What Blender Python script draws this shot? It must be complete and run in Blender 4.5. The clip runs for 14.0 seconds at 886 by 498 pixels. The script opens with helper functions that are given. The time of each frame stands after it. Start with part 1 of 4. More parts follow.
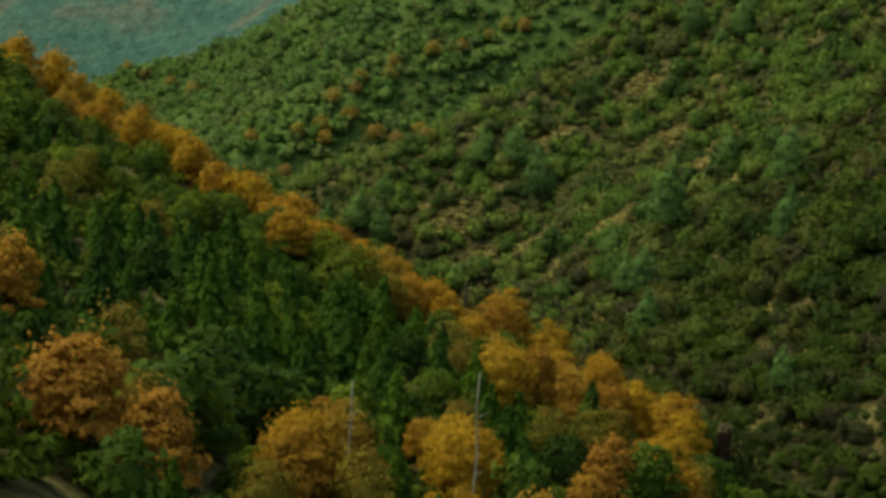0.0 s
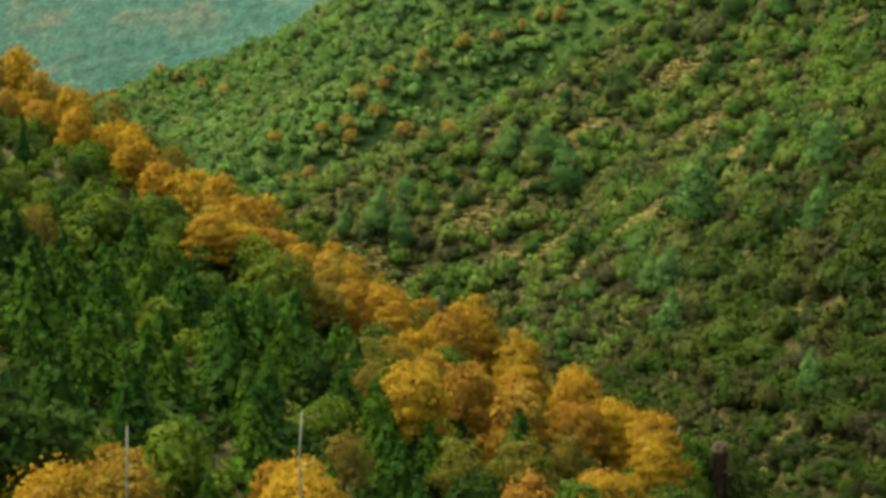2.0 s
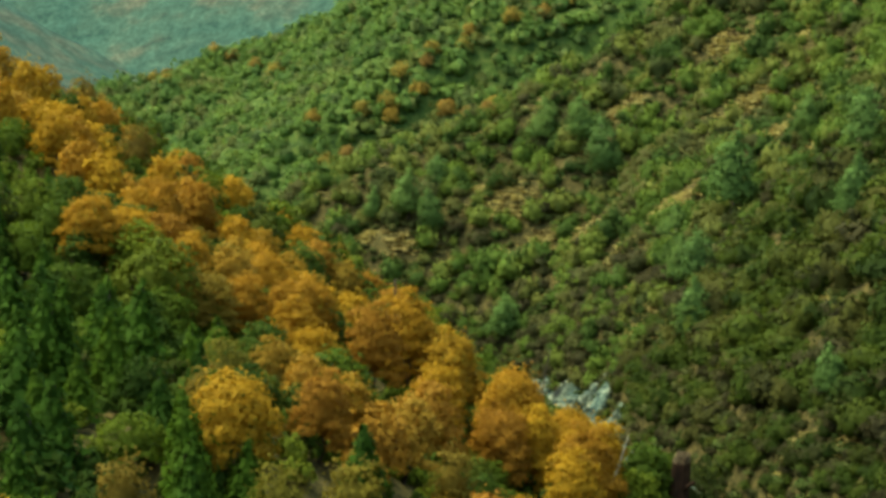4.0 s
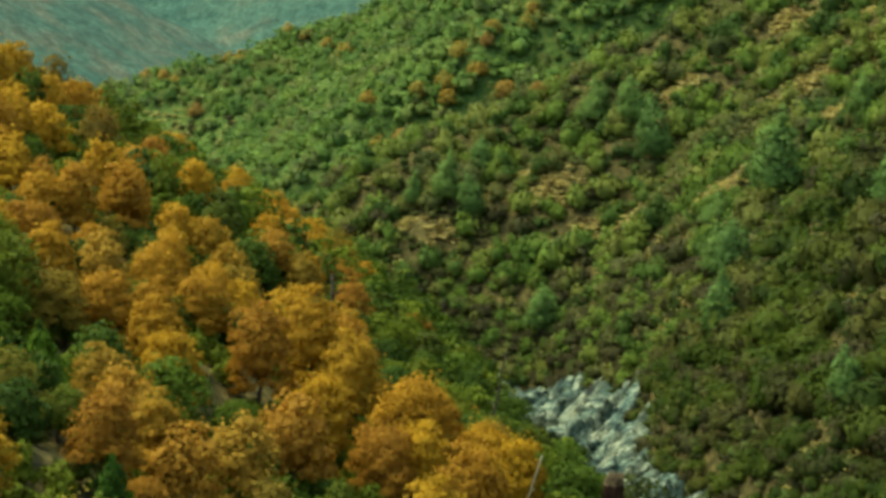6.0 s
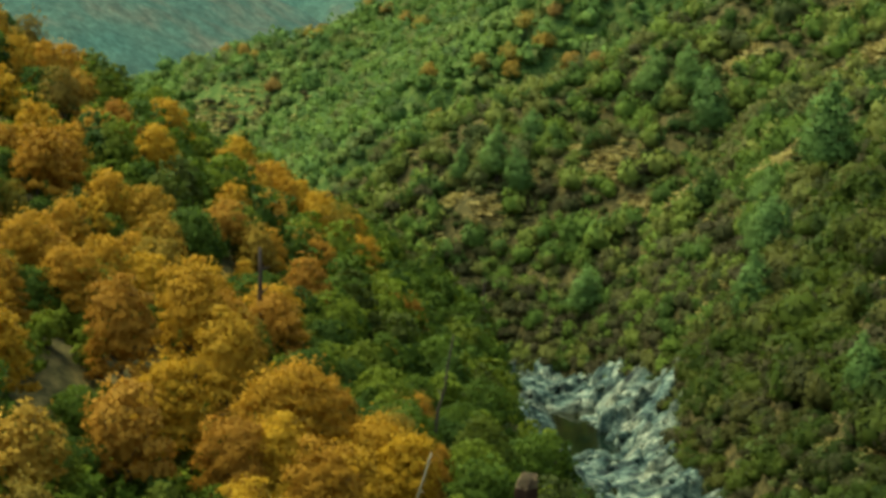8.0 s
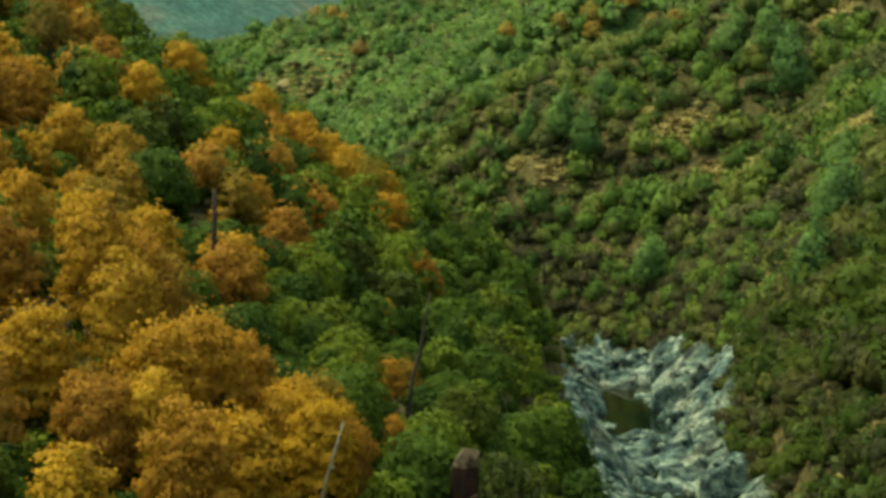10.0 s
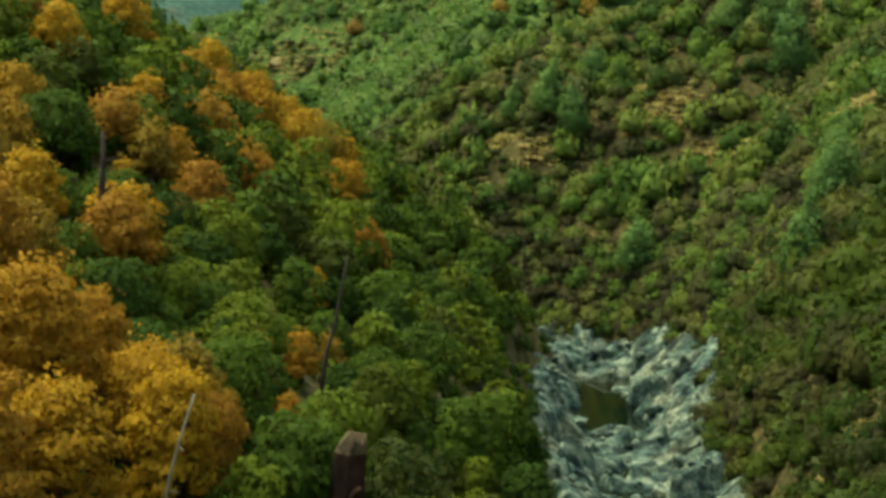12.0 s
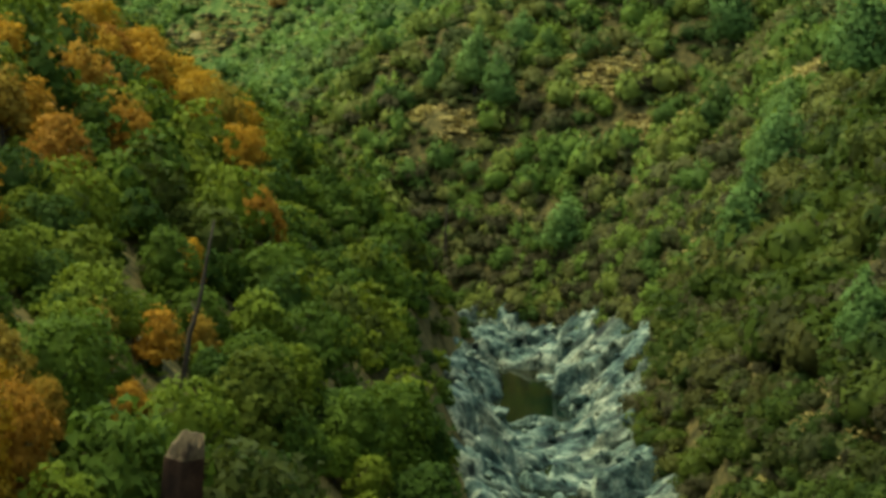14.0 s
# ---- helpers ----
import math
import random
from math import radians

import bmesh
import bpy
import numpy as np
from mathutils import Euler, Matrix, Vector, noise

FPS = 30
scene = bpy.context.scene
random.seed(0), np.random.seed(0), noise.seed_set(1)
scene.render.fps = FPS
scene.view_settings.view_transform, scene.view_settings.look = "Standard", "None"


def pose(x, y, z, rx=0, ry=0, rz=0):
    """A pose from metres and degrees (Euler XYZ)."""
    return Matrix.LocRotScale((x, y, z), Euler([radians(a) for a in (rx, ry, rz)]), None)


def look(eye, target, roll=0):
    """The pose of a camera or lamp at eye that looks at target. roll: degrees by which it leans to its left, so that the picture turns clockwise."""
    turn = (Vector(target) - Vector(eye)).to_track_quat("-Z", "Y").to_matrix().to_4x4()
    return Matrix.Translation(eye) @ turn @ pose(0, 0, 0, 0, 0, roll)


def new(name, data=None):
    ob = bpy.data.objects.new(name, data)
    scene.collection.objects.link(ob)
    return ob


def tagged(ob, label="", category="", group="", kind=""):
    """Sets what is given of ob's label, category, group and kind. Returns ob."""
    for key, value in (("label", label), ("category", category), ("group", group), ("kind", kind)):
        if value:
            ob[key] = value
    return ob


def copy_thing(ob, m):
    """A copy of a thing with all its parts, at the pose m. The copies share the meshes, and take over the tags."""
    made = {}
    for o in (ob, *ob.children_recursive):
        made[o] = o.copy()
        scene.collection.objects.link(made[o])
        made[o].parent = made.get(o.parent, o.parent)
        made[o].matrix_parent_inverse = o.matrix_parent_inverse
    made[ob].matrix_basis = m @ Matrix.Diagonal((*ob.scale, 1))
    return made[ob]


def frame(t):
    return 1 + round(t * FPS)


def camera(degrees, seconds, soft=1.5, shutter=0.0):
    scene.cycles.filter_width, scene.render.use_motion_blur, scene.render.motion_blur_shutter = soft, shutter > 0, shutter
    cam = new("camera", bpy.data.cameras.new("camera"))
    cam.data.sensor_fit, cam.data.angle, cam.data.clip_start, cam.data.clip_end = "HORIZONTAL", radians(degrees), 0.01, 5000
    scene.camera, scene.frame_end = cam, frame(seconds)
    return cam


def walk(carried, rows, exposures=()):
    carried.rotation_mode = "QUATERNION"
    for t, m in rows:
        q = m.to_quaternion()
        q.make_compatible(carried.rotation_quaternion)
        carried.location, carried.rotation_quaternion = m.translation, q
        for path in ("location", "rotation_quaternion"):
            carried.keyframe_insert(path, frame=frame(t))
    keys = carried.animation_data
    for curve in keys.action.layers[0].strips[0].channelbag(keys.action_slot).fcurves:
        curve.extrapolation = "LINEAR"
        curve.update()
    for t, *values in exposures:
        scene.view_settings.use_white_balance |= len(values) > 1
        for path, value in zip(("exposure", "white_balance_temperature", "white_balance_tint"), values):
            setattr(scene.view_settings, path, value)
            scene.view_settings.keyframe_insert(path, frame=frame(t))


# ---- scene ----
cam = camera(26.0, 14.0, soft=3.6)
PATH = (
    (0, pose(0.00, 0.00, 76.94, 83.637, -1.273, 0.142)),
    (0.5, pose(2.97, 5.96, 76.45, 83.662, -0.787, 0.713)),
    (1, pose(6.15, 11.78, 75.85, 83.684, -0.386, 1.304)),
    (1.5, pose(9.51, 17.62, 75.23, 83.691, 0.005, 1.877)),
    (2, pose(13.08, 23.44, 74.70, 83.648, 0.272, 2.494)),
    (2.5, pose(16.84, 29.06, 74.19, 83.554, 0.463, 3.198)),
    (3, pose(20.75, 34.48, 73.67, 83.425, 0.606, 3.989)),
    (3.5, pose(24.77, 39.78, 73.17, 83.280, 0.709, 4.855)),
    (4, pose(28.87, 44.99, 72.70, 83.134, 0.779, 5.786)),
    (4.5, pose(33.00, 50.20, 72.29, 83.005, 0.824, 6.771)),
    (5, pose(37.14, 55.40, 71.92, 82.900, 0.847, 7.792)),
    (5.5, pose(41.34, 60.56, 71.55, 82.803, 0.863, 8.817)),
    (6, pose(45.47, 65.84, 71.02, 82.708, 0.924, 9.844)),
    (6.5, pose(49.44, 71.11, 70.32, 82.600, 0.952, 10.868)),
    (7, pose(53.12, 76.43, 69.43, 82.498, 0.993, 11.901)),
    (7.5, pose(56.44, 81.79, 68.44, 82.398, 1.009, 12.935)),
    (8, pose(59.33, 87.14, 67.40, 82.269, 1.013, 13.980)),
    (8.5, pose(61.77, 92.54, 66.25, 82.119, 0.971, 15.027)),
    (9, pose(63.75, 97.89, 65.04, 81.954, 0.866, 16.078)),
    (9.5, pose(65.23, 103.14, 63.70, 81.806, 0.684, 17.065)),
    (10, pose(66.24, 108.30, 62.25, 81.687, 0.434, 17.915)),
    (10.5, pose(66.85, 113.37, 60.78, 81.603, 0.131, 18.555)),
    (11, pose(67.09, 118.35, 59.35, 81.559, -0.210, 18.914)),
    (11.5, pose(67.01, 123.25, 58.04, 81.558, -0.572, 18.919)),
    (12, pose(66.65, 128.08, 56.88, 81.589, -0.942, 18.560)),
    (12.5, pose(66.06, 132.88, 55.76, 81.589, -1.273, 18.036)),
    (13, pose(65.36, 137.67, 54.71, 81.530, -1.462, 17.466)),
    (13.5, pose(64.52, 142.41, 53.77, 81.391, -1.555, 17.006)),
    (14, pose(63.66, 147.00, 52.80, 81.244, -1.479, 16.721)),
)
walk(cam, PATH, ((0.0, 0.46, 7400, -26), (0.4, 0.94, 7400, -26), (0.9, 1.28, 7400, -26), (1.3, 1.39, 7400, -26), (5.0, 1.36, 7400, -26), (9.0, 1.28, 7400, -26), (14.0, 1.21, 7400, -26)))

# ---- daylight under a pale, even cloud ----
world = bpy.data.worlds.new("sky")
scene.world = world
world.use_nodes = True
sky = world.node_tree.nodes.new("ShaderNodeTexSky")
sky.sky_type, sky.sun_disc = "NISHITA", False
sky.sun_elevation, sky.sun_rotation = radians(66), radians(276)
sky.air_density, sky.dust_density, sky.ozone_density = 1.0, 3.0, 1.0
world.node_tree.links.new(sky.outputs[0], world.node_tree.nodes["Background"].inputs[0])
world.node_tree.nodes["Background"].inputs[1].default_value = 0.15
sun_data = bpy.data.lights.new("sun", "SUN")
sun_data.energy, sun_data.angle, sun_data.color = 1.3, radians(34), (1.0, 0.95, 0.84)
sun = new("sun", sun_data)
sun.matrix_world = look((0, 0, 300), (60, -6, 300 - 136))


# ---- materials ----
def shader(name):
    mat = bpy.data.materials.new(name)
    mat.use_nodes = True
    tree = mat.node_tree
    return mat, tree.nodes, tree.links, tree.nodes["Principled BSDF"]


def ramp(nodes, links, source, stops):
    node = nodes.new("ShaderNodeValToRGB")
    marks = node.color_ramp.elements
    while len(marks) < len(stops):
        marks.new(0.5)
    for mark, (at, colour) in zip(marks, stops):
        mark.position, mark.color = at, (*colour, 1)
    links.new(source, node.inputs[0])
    return node.outputs[0]


def speckle(nodes, links, scale, detail=4, rough=0.6):
    """Noise in real-world metres."""
    place = nodes.new("ShaderNodeNewGeometry")
    node = nodes.new("ShaderNodeTexNoise")
    node.inputs["Scale"].default_value = scale
    node.inputs["Detail"].default_value = detail
    node.inputs["Roughness"].default_value = rough
    links.new(place.outputs["Position"], node.inputs["Vector"])
    return node.outputs["Fac"]


def blend(nodes, links, way, factor, a, b):
    node = nodes.new("ShaderNodeMix")
    node.data_type, node.blend_type = "RGBA", way
    for socket, value in zip((node.inputs[0], node.inputs[6], node.inputs[7]), (factor, a, b)):
        if isinstance(value, (int, float)):
            socket.default_value = value
        elif isinstance(value, tuple):
            socket.default_value = (*value, 1)
        else:
            links.new(value, socket)
    return node.outputs[2]


def foliage(name, stops, patch=0.0, rough=0.65, glow=0.38):
    """Leaves: each plant its own tone, each sprig a little lighter or darker, leaves let some light through."""
    mat, nodes, links, main = shader(name)
    info = nodes.new("ShaderNodeObjectInfo")
    cells = nodes.new("ShaderNodeTexVoronoi")
    cells.inputs["Scale"].default_value = patch or 1.0
    place = nodes.new("ShaderNodeNewGeometry")
    links.new(place.outputs["Position"], cells.inputs["Vector"])
    split = nodes.new("ShaderNodeSeparateColor")
    links.new(cells.outputs["Color"], split.inputs[0])
    tone = nodes.new("ShaderNodeMath")
    tone.operation = "ADD"
    links.new(info.outputs["Random"], tone.inputs[0])
    tone.inputs[1].default_value = 0.0
    if patch:
        links.new(split.outputs[0], tone.inputs[1])
    wrap = nodes.new("ShaderNodeMath")
    wrap.operation = "FRACT"
    links.new(tone.outputs[0], wrap.inputs[0])
    base = ramp(nodes, links, wrap.outputs[0], stops)
    sprig = ramp(nodes, links, place.outputs["Random Per Island"], ((0.0, (0.88, 0.88, 0.88)), (1.0, (1.12, 1.12, 1.12))))
    mottled = ramp(nodes, links, speckle(nodes, links, 0.9, 3), ((0.3, (0.8, 0.8, 0.8)), (0.7, (1.15, 1.15, 1.15))))
    colour = blend(nodes, links, "MULTIPLY", 1.0, blend(nodes, links, "MULTIPLY", 1.0, base, sprig), mottled)
    links.new(colour, main.inputs["Base Color"])
    main.inputs["Roughness"].default_value = rough
    main.inputs["Specular IOR Level"].default_value = 0.06
    thin = nodes.new("ShaderNodeBsdfTranslucent")
    links.new(colour, thin.inputs["Color"])
    both = nodes.new("ShaderNodeMixShader")
    both.inputs[0].default_value = glow
    links.new(main.outputs[0], both.inputs[1])
    links.new(thin.outputs[0], both.inputs[2])
    links.new(both.outputs[0], nodes["Material Output"].inputs["Surface"])
    return mat


def rough_surface(name, stops, coarse, fine, bump=0.3, rough=0.9, tint=((0.2, (0.75, 0.75, 0.75)), (0.8, (1.2, 1.2, 1.2)))):
    """Earth, bark and stone: two sizes of mottling and a fine relief."""
    mat, nodes, links, main = shader(name)
    base = ramp(nodes, links, speckle(nodes, links, coarse, 5), stops)
    grain = speckle(nodes, links, fine, 6, 0.7)
    colour = blend(nodes, links, "MULTIPLY", 1.0, base, ramp(nodes, links, grain, tint))
    links.new(colour, main.inputs["Base Color"])
    main.inputs["Roughness"].default_value = rough
    main.inputs["Specular IOR Level"].default_value = 0.15
    relief = nodes.new("ShaderNodeBump")
    relief.inputs["Strength"].default_value = bump
    relief.inputs["Distance"].default_value = 0.3 / fine
    links.new(grain, relief.inputs["Height"])
    links.new(relief.outputs[0], main.inputs["Normal"])
    return mat


OAK_LEAVES = foliage("autumn oak leaves", ((0.0, (0.322, 0.149, 0.022)), (0.35, (0.405, 0.203, 0.024)), (0.65, (0.460, 0.257, 0.024)), (0.85, (0.350, 0.194, 0.026)), (1.0, (0.258, 0.171, 0.028))))
RUST_LEAVES = foliage("rusty oak leaves", ((0.0, (0.38, 0.175, 0.03)), (0.5, (0.44, 0.23, 0.034)), (1.0, (0.37, 0.22, 0.036))))
THIN_LEAVES = foliage("fading olive leaves", ((0.0, (0.16, 0.14, 0.022)), (0.5, (0.25, 0.17, 0.025)), (1.0, (0.17, 0.11, 0.024))))
LIVE_LEAVES = foliage("evergreen oak leaves", ((0.0, (0.039, 0.065, 0.011)), (0.3, (0.065, 0.096, 0.014)), (0.6, (0.101, 0.136, 0.015)), (0.85, (0.155, 0.176, 0.019)), (1.0, (0.052, 0.060, 0.013))))
WOOD_LEAVES = foliage("mixed evergreen leaves", ((0.0, (0.039, 0.065, 0.011)), (0.3, (0.065, 0.096, 0.014)), (0.6, (0.101, 0.136, 0.015)), (0.85, (0.155, 0.176, 0.019)), (1.0, (0.052, 0.060, 0.013))), 0.13)
NEEDLES = foliage("conifer needles", ((0.0, (0.036, 0.072, 0.011)), (0.5, (0.062, 0.112, 0.013)), (1.0, (0.10, 0.155, 0.016))))
PINE_NEEDLES = foliage("grey pine needles", ((0.0, (0.125, 0.190, 0.053)), (0.5, (0.148, 0.218, 0.057)), (1.0, (0.165, 0.230, 0.060))))
SHRUB_LEAVES = foliage("chaparral leaves", ((0.0, (0.058, 0.088, 0.022)), (0.25, (0.100, 0.146, 0.028)), (0.5, (0.150, 0.196, 0.034)), (0.75, (0.182, 0.186, 0.042)), (0.9, (0.140, 0.126, 0.044)), (1.0, (0.076, 0.090, 0.028))), 0.16)
# two darker copies of the brush leaves: valley shade put into the colour
SHADED_BRUSH_LEAVES = foliage("brush leaves darkened for valley shade", ((0.0, (0.032, 0.048, 0.009)), (0.4, (0.054, 0.076, 0.012)), (0.8, (0.084, 0.102, 0.016)), (1.0, (0.046, 0.048, 0.013))))
SHADED_LOWER_LEAVES = foliage("lower slope brush leaves darkened for valley shade", ((0.0, (0.030, 0.045, 0.009)), (0.3, (0.056, 0.076, 0.012)), (0.6, (0.088, 0.108, 0.017)), (0.8, (0.104, 0.096, 0.024)), (1.0, (0.044, 0.044, 0.014))), 0.16)
LOW_LEAVES = foliage("low chaparral leaves", ((0.0, (0.068, 0.092, 0.022)), (0.4, (0.098, 0.122, 0.03)), (0.7, (0.122, 0.118, 0.04)), (1.0, (0.075, 0.088, 0.024))), 0.12)
DRY_LEAVES = foliage("dry brush twigs", ((0.0, (0.062, 0.052, 0.023)), (0.5, (0.088, 0.074, 0.032)), (1.0, (0.062, 0.064, 0.022))), 0.24)
# leaf tones paled and dulled, so haze sits in the colour
HAZED_FAR_LEAVES = foliage("far slope leaves paled for haze", ((0.0, (0.094, 0.150, 0.039)), (0.3, (0.132, 0.194, 0.046)), (0.6, (0.165, 0.228, 0.051)), (0.8, (0.182, 0.184, 0.057)), (1.0, (0.099, 0.141, 0.044))), 0.15)
# rusty leaf colour lightened and yellowed to imitate haze over distance
HAZED_RUST = foliage("far orange leaves paled for haze", ((0.0, (0.34, 0.20, 0.06)), (0.5, (0.42, 0.265, 0.055)), (1.0, (0.33, 0.25, 0.055))))
DRY_GRASS = foliage("dry grass", ((0.0, (0.30, 0.22, 0.08)), (0.4, (0.40, 0.31, 0.12)), (0.75, (0.50, 0.40, 0.14)), (1.0, (0.24, 0.165, 0.07))), 0.4)
RED_WOOD = rough_surface("red brown rotten wood", ((0.3, (0.018, 0.009, 0.006)), (0.55, (0.042, 0.02, 0.012)), (0.75, (0.085, 0.045, 0.026))), 1.4, 6.0, 0.9)
SPLIT_WOOD = rough_surface("pale splintered wood", ((0.35, (0.035, 0.02, 0.012)), (0.7, (0.16, 0.11, 0.06))), 1.6, 8.0)
BARK = rough_surface("bark", ((0.3, (0.05, 0.035, 0.025)), (0.7, (0.10, 0.075, 0.055))), 1.5, 9.0)
DEAD_WOOD = rough_surface("bleached dead wood", ((0.3, (0.24, 0.205, 0.14)), (0.7, (0.40, 0.345, 0.25))), 1.2, 8.0)
CHARRED = rough_surface("charred dead wood", ((0.3, (0.035, 0.025, 0.02)), (0.7, (0.09, 0.06, 0.045))), 1.2, 8.0)
def bedrock():
    """Water-worn granite: streaked slabs, crevice shade and highlights put into the colour, cream patches."""
    mat, nodes, links, main = shader("pale river granite")
    place = nodes.new("ShaderNodeNewGeometry")
    turn = nodes.new("ShaderNodeMapping")
    turn.inputs["Rotation"].default_value = (0, 0, radians(34))
    turn.inputs["Scale"].default_value = (0.38, 1.15, 0.9)
    links.new(place.outputs["Position"], turn.inputs["Vector"])
    streak = nodes.new("ShaderNodeTexNoise")
    streak.inputs["Scale"].default_value, streak.inputs["Detail"].default_value, streak.inputs["Roughness"].default_value = 0.55, 6, 0.62
    links.new(turn.outputs[0], streak.inputs["Vector"])
    cool = ramp(nodes, links, streak.outputs["Fac"], ((0.37, (0.008, 0.018, 0.016)), (0.45, (0.05, 0.085, 0.074)), (0.54, (0.17, 0.222, 0.175)), (0.64, (0.42, 0.45, 0.33))))
    warm = ramp(nodes, links, streak.outputs["Fac"], ((0.37, (0.012, 0.014, 0.01)), (0.45, (0.08, 0.09, 0.06)), (0.54, (0.22, 0.225, 0.155)), (0.64, (0.48, 0.46, 0.33))))
    where = ramp(nodes, links, speckle(nodes, links, 0.09, 3), ((0.46, (0, 0, 0)), (0.62, (1, 1, 1))))
    grain = speckle(nodes, links, 2.2, 6, 0.7)
    worn = ramp(nodes, links, grain, ((0.36, (0.25, 0.27, 0.27)), (0.64, (1.02, 1.0, 0.97))))
    links.new(blend(nodes, links, "MULTIPLY", 1.0, blend(nodes, links, "MIX", where, cool, warm), worn), main.inputs["Base Color"])
    main.inputs["Roughness"].default_value = 0.75
    main.inputs["Specular IOR Level"].default_value = 0.2
    relief = nodes.new("ShaderNodeBump")
    relief.inputs["Strength"].default_value, relief.inputs["Distance"].default_value = 0.8, 0.25
    links.new(streak.outputs["Fac"], relief.inputs["Height"])
    links.new(relief.outputs[0], main.inputs["Normal"])
    return mat


RIVER_ROCK = bedrock()
DRY_ROCK = rough_surface("tan weathered rock", ((0.3, (0.17, 0.125, 0.05)), (0.7, (0.32, 0.235, 0.10))), 0.6, 3.5, 0.5)


def ground_material():
    mat, nodes, links, main = shader("hillside earth and dry grass, far hills tinted for haze")
    litter = ramp(nodes, links, speckle(nodes, links, 0.7, 7, 0.7), ((0.36, (0.036, 0.032, 0.012)), (0.5, (0.085, 0.066, 0.024)), (0.62, (0.16, 0.115, 0.042))))
    grass = ramp(nodes, links, speckle(nodes, links, 0.6, 5), ((0.3, (0.12, 0.095, 0.035)), (0.7, (0.22, 0.165, 0.06))))
    where = ramp(nodes, links, speckle(nodes, links, 0.07, 6, 0.65), ((0.6, (0, 0, 0)), (0.68, (1, 1, 1))))
    near = blend(nodes, links, "MIX", where, litter, grass)
    # distant hills: haze put into the ground colour as a bluish green
    hazed_hill = ramp(nodes, links, speckle(nodes, links, 0.02, 4), ((0.35, (0.046, 0.088, 0.07)), (0.52, (0.06, 0.098, 0.074)), (0.64, (0.1, 0.1, 0.072))))
    hazed_hill = blend(nodes, links, "MULTIPLY", 1.0, hazed_hill, ramp(nodes, links, speckle(nodes, links, 0.11, 5, 0.65), ((0.32, (0.62, 0.66, 0.68)), (0.68, (1.38, 1.34, 1.3)))))
    hazed_hill = blend(nodes, links, "MULTIPLY", 1.0, hazed_hill, ramp(nodes, links, speckle(nodes, links, 0.35, 4, 0.6), ((0.36, (0.7, 0.74, 0.76)), (0.62, (1.25, 1.22, 1.2)))))
    place = nodes.new("ShaderNodeNewGeometry")
    split = nodes.new("ShaderNodeSeparateXYZ")
    links.new(place.outputs["Position"], split.inputs[0])
    # the haze tint takes over with distance
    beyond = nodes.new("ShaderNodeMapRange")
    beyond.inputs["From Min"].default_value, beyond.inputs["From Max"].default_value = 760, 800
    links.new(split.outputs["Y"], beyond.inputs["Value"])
    across = nodes.new("ShaderNodeMath")
    across.operation = "MULTIPLY_ADD"
    across.inputs[1].default_value = -0.45
    links.new(split.outputs["X"], across.inputs[0])
    links.new(split.outputs["Y"], across.inputs[2])
    behind = nodes.new("ShaderNodeMapRange")
    behind.inputs["From Min"].default_value, behind.inputs["From Max"].default_value = 500, 520
    links.new(across.outputs[0], behind.inputs["Value"])
    sward = ramp(nodes, links, speckle(nodes, links, 0.5, 6, 0.7), ((0.36, (0.03, 0.05, 0.014)), (0.5, (0.075, 0.11, 0.026)), (0.66, (0.14, 0.15, 0.042))))
    slopes = blend(nodes, links, "MIX", behind.outputs["Result"], near, sward)
    links.new(blend(nodes, links, "MIX", beyond.outputs["Result"], slopes, hazed_hill), main.inputs["Base Color"])
    main.inputs["Roughness"].default_value = 0.95
    main.inputs["Specular IOR Level"].default_value = 0.08
    relief = nodes.new("ShaderNodeBump")
    relief.inputs["Strength"].default_value = 0.5
    relief.inputs["Distance"].default_value = 0.3
    links.new(speckle(nodes, links, 1.2, 6, 0.7), relief.inputs["Height"])
    links.new(relief.outputs[0], main.inputs["Normal"])
    return mat


def water_material():
    mat, nodes, links, main = shader("dark still river water")
    links.new(ramp(nodes, links, speckle(nodes, links, 0.12, 3), ((0.35, (0.003, 0.008, 0.004)), (0.7, (0.014, 0.013, 0.003)))), main.inputs["Base Color"])
    main.inputs["Roughness"].default_value = 0.08
    main.inputs["IOR"].default_value = 1.33
    relief = nodes.new("ShaderNodeBump")
    relief.inputs["Strength"].default_value = 0.08
    relief.inputs["Distance"].default_value = 0.1
    links.new(speckle(nodes, links, 1.5, 3), relief.inputs["Height"])
    links.new(relief.outputs[0], main.inputs["Normal"])
    return mat


GROUND, WATER = ground_material(), water_material()

# ---- the lie of the land: channels with side slopes, all heights follow from them ----
RIVER = ((80, -600, 8), (80, -60, 7), (78, 120, 5), (72, 170, 4), (60, 215, 3), (39, 276, 2), (26, 317, 1), (17, 345, 0), (7, 380, 0),
         (-4, 406, 0), (-22, 414, 0), (-45, 420, 0), (-72, 440, 0), (-94, 480, 0), (-114, 540, 0), (-146, 616, 0), (-215, 660, 0),
         (-232, 760, -2), (-200, 950, -4), (-190, 1120, -4), (-240, 1260, -6), (-380, 1310, -8), (-900, 1400, -10))
GULLY = ((-94, 480, 0), (-55, 488, 19), (-18, 503, 31), (25, 530, 50), (90, 565, 105), (200, 600, 180))
HOLLOW = ((-240, 760, 0), (-150, 780, 14), (-80, 785, 22), (10, 788, 55), (120, 790, 110), (300, 800, 220))
CREST = ((-40, 672, 84), (-62, 676, 75), (-85, 682, 66), (-108, 690, 58), (-128, 695, 53), (-147, 700, 50), (-167, 702, 47.5), (-187, 707, 46), (-205, 711, 41), (-222, 716, 35), (-246, 724, 22))
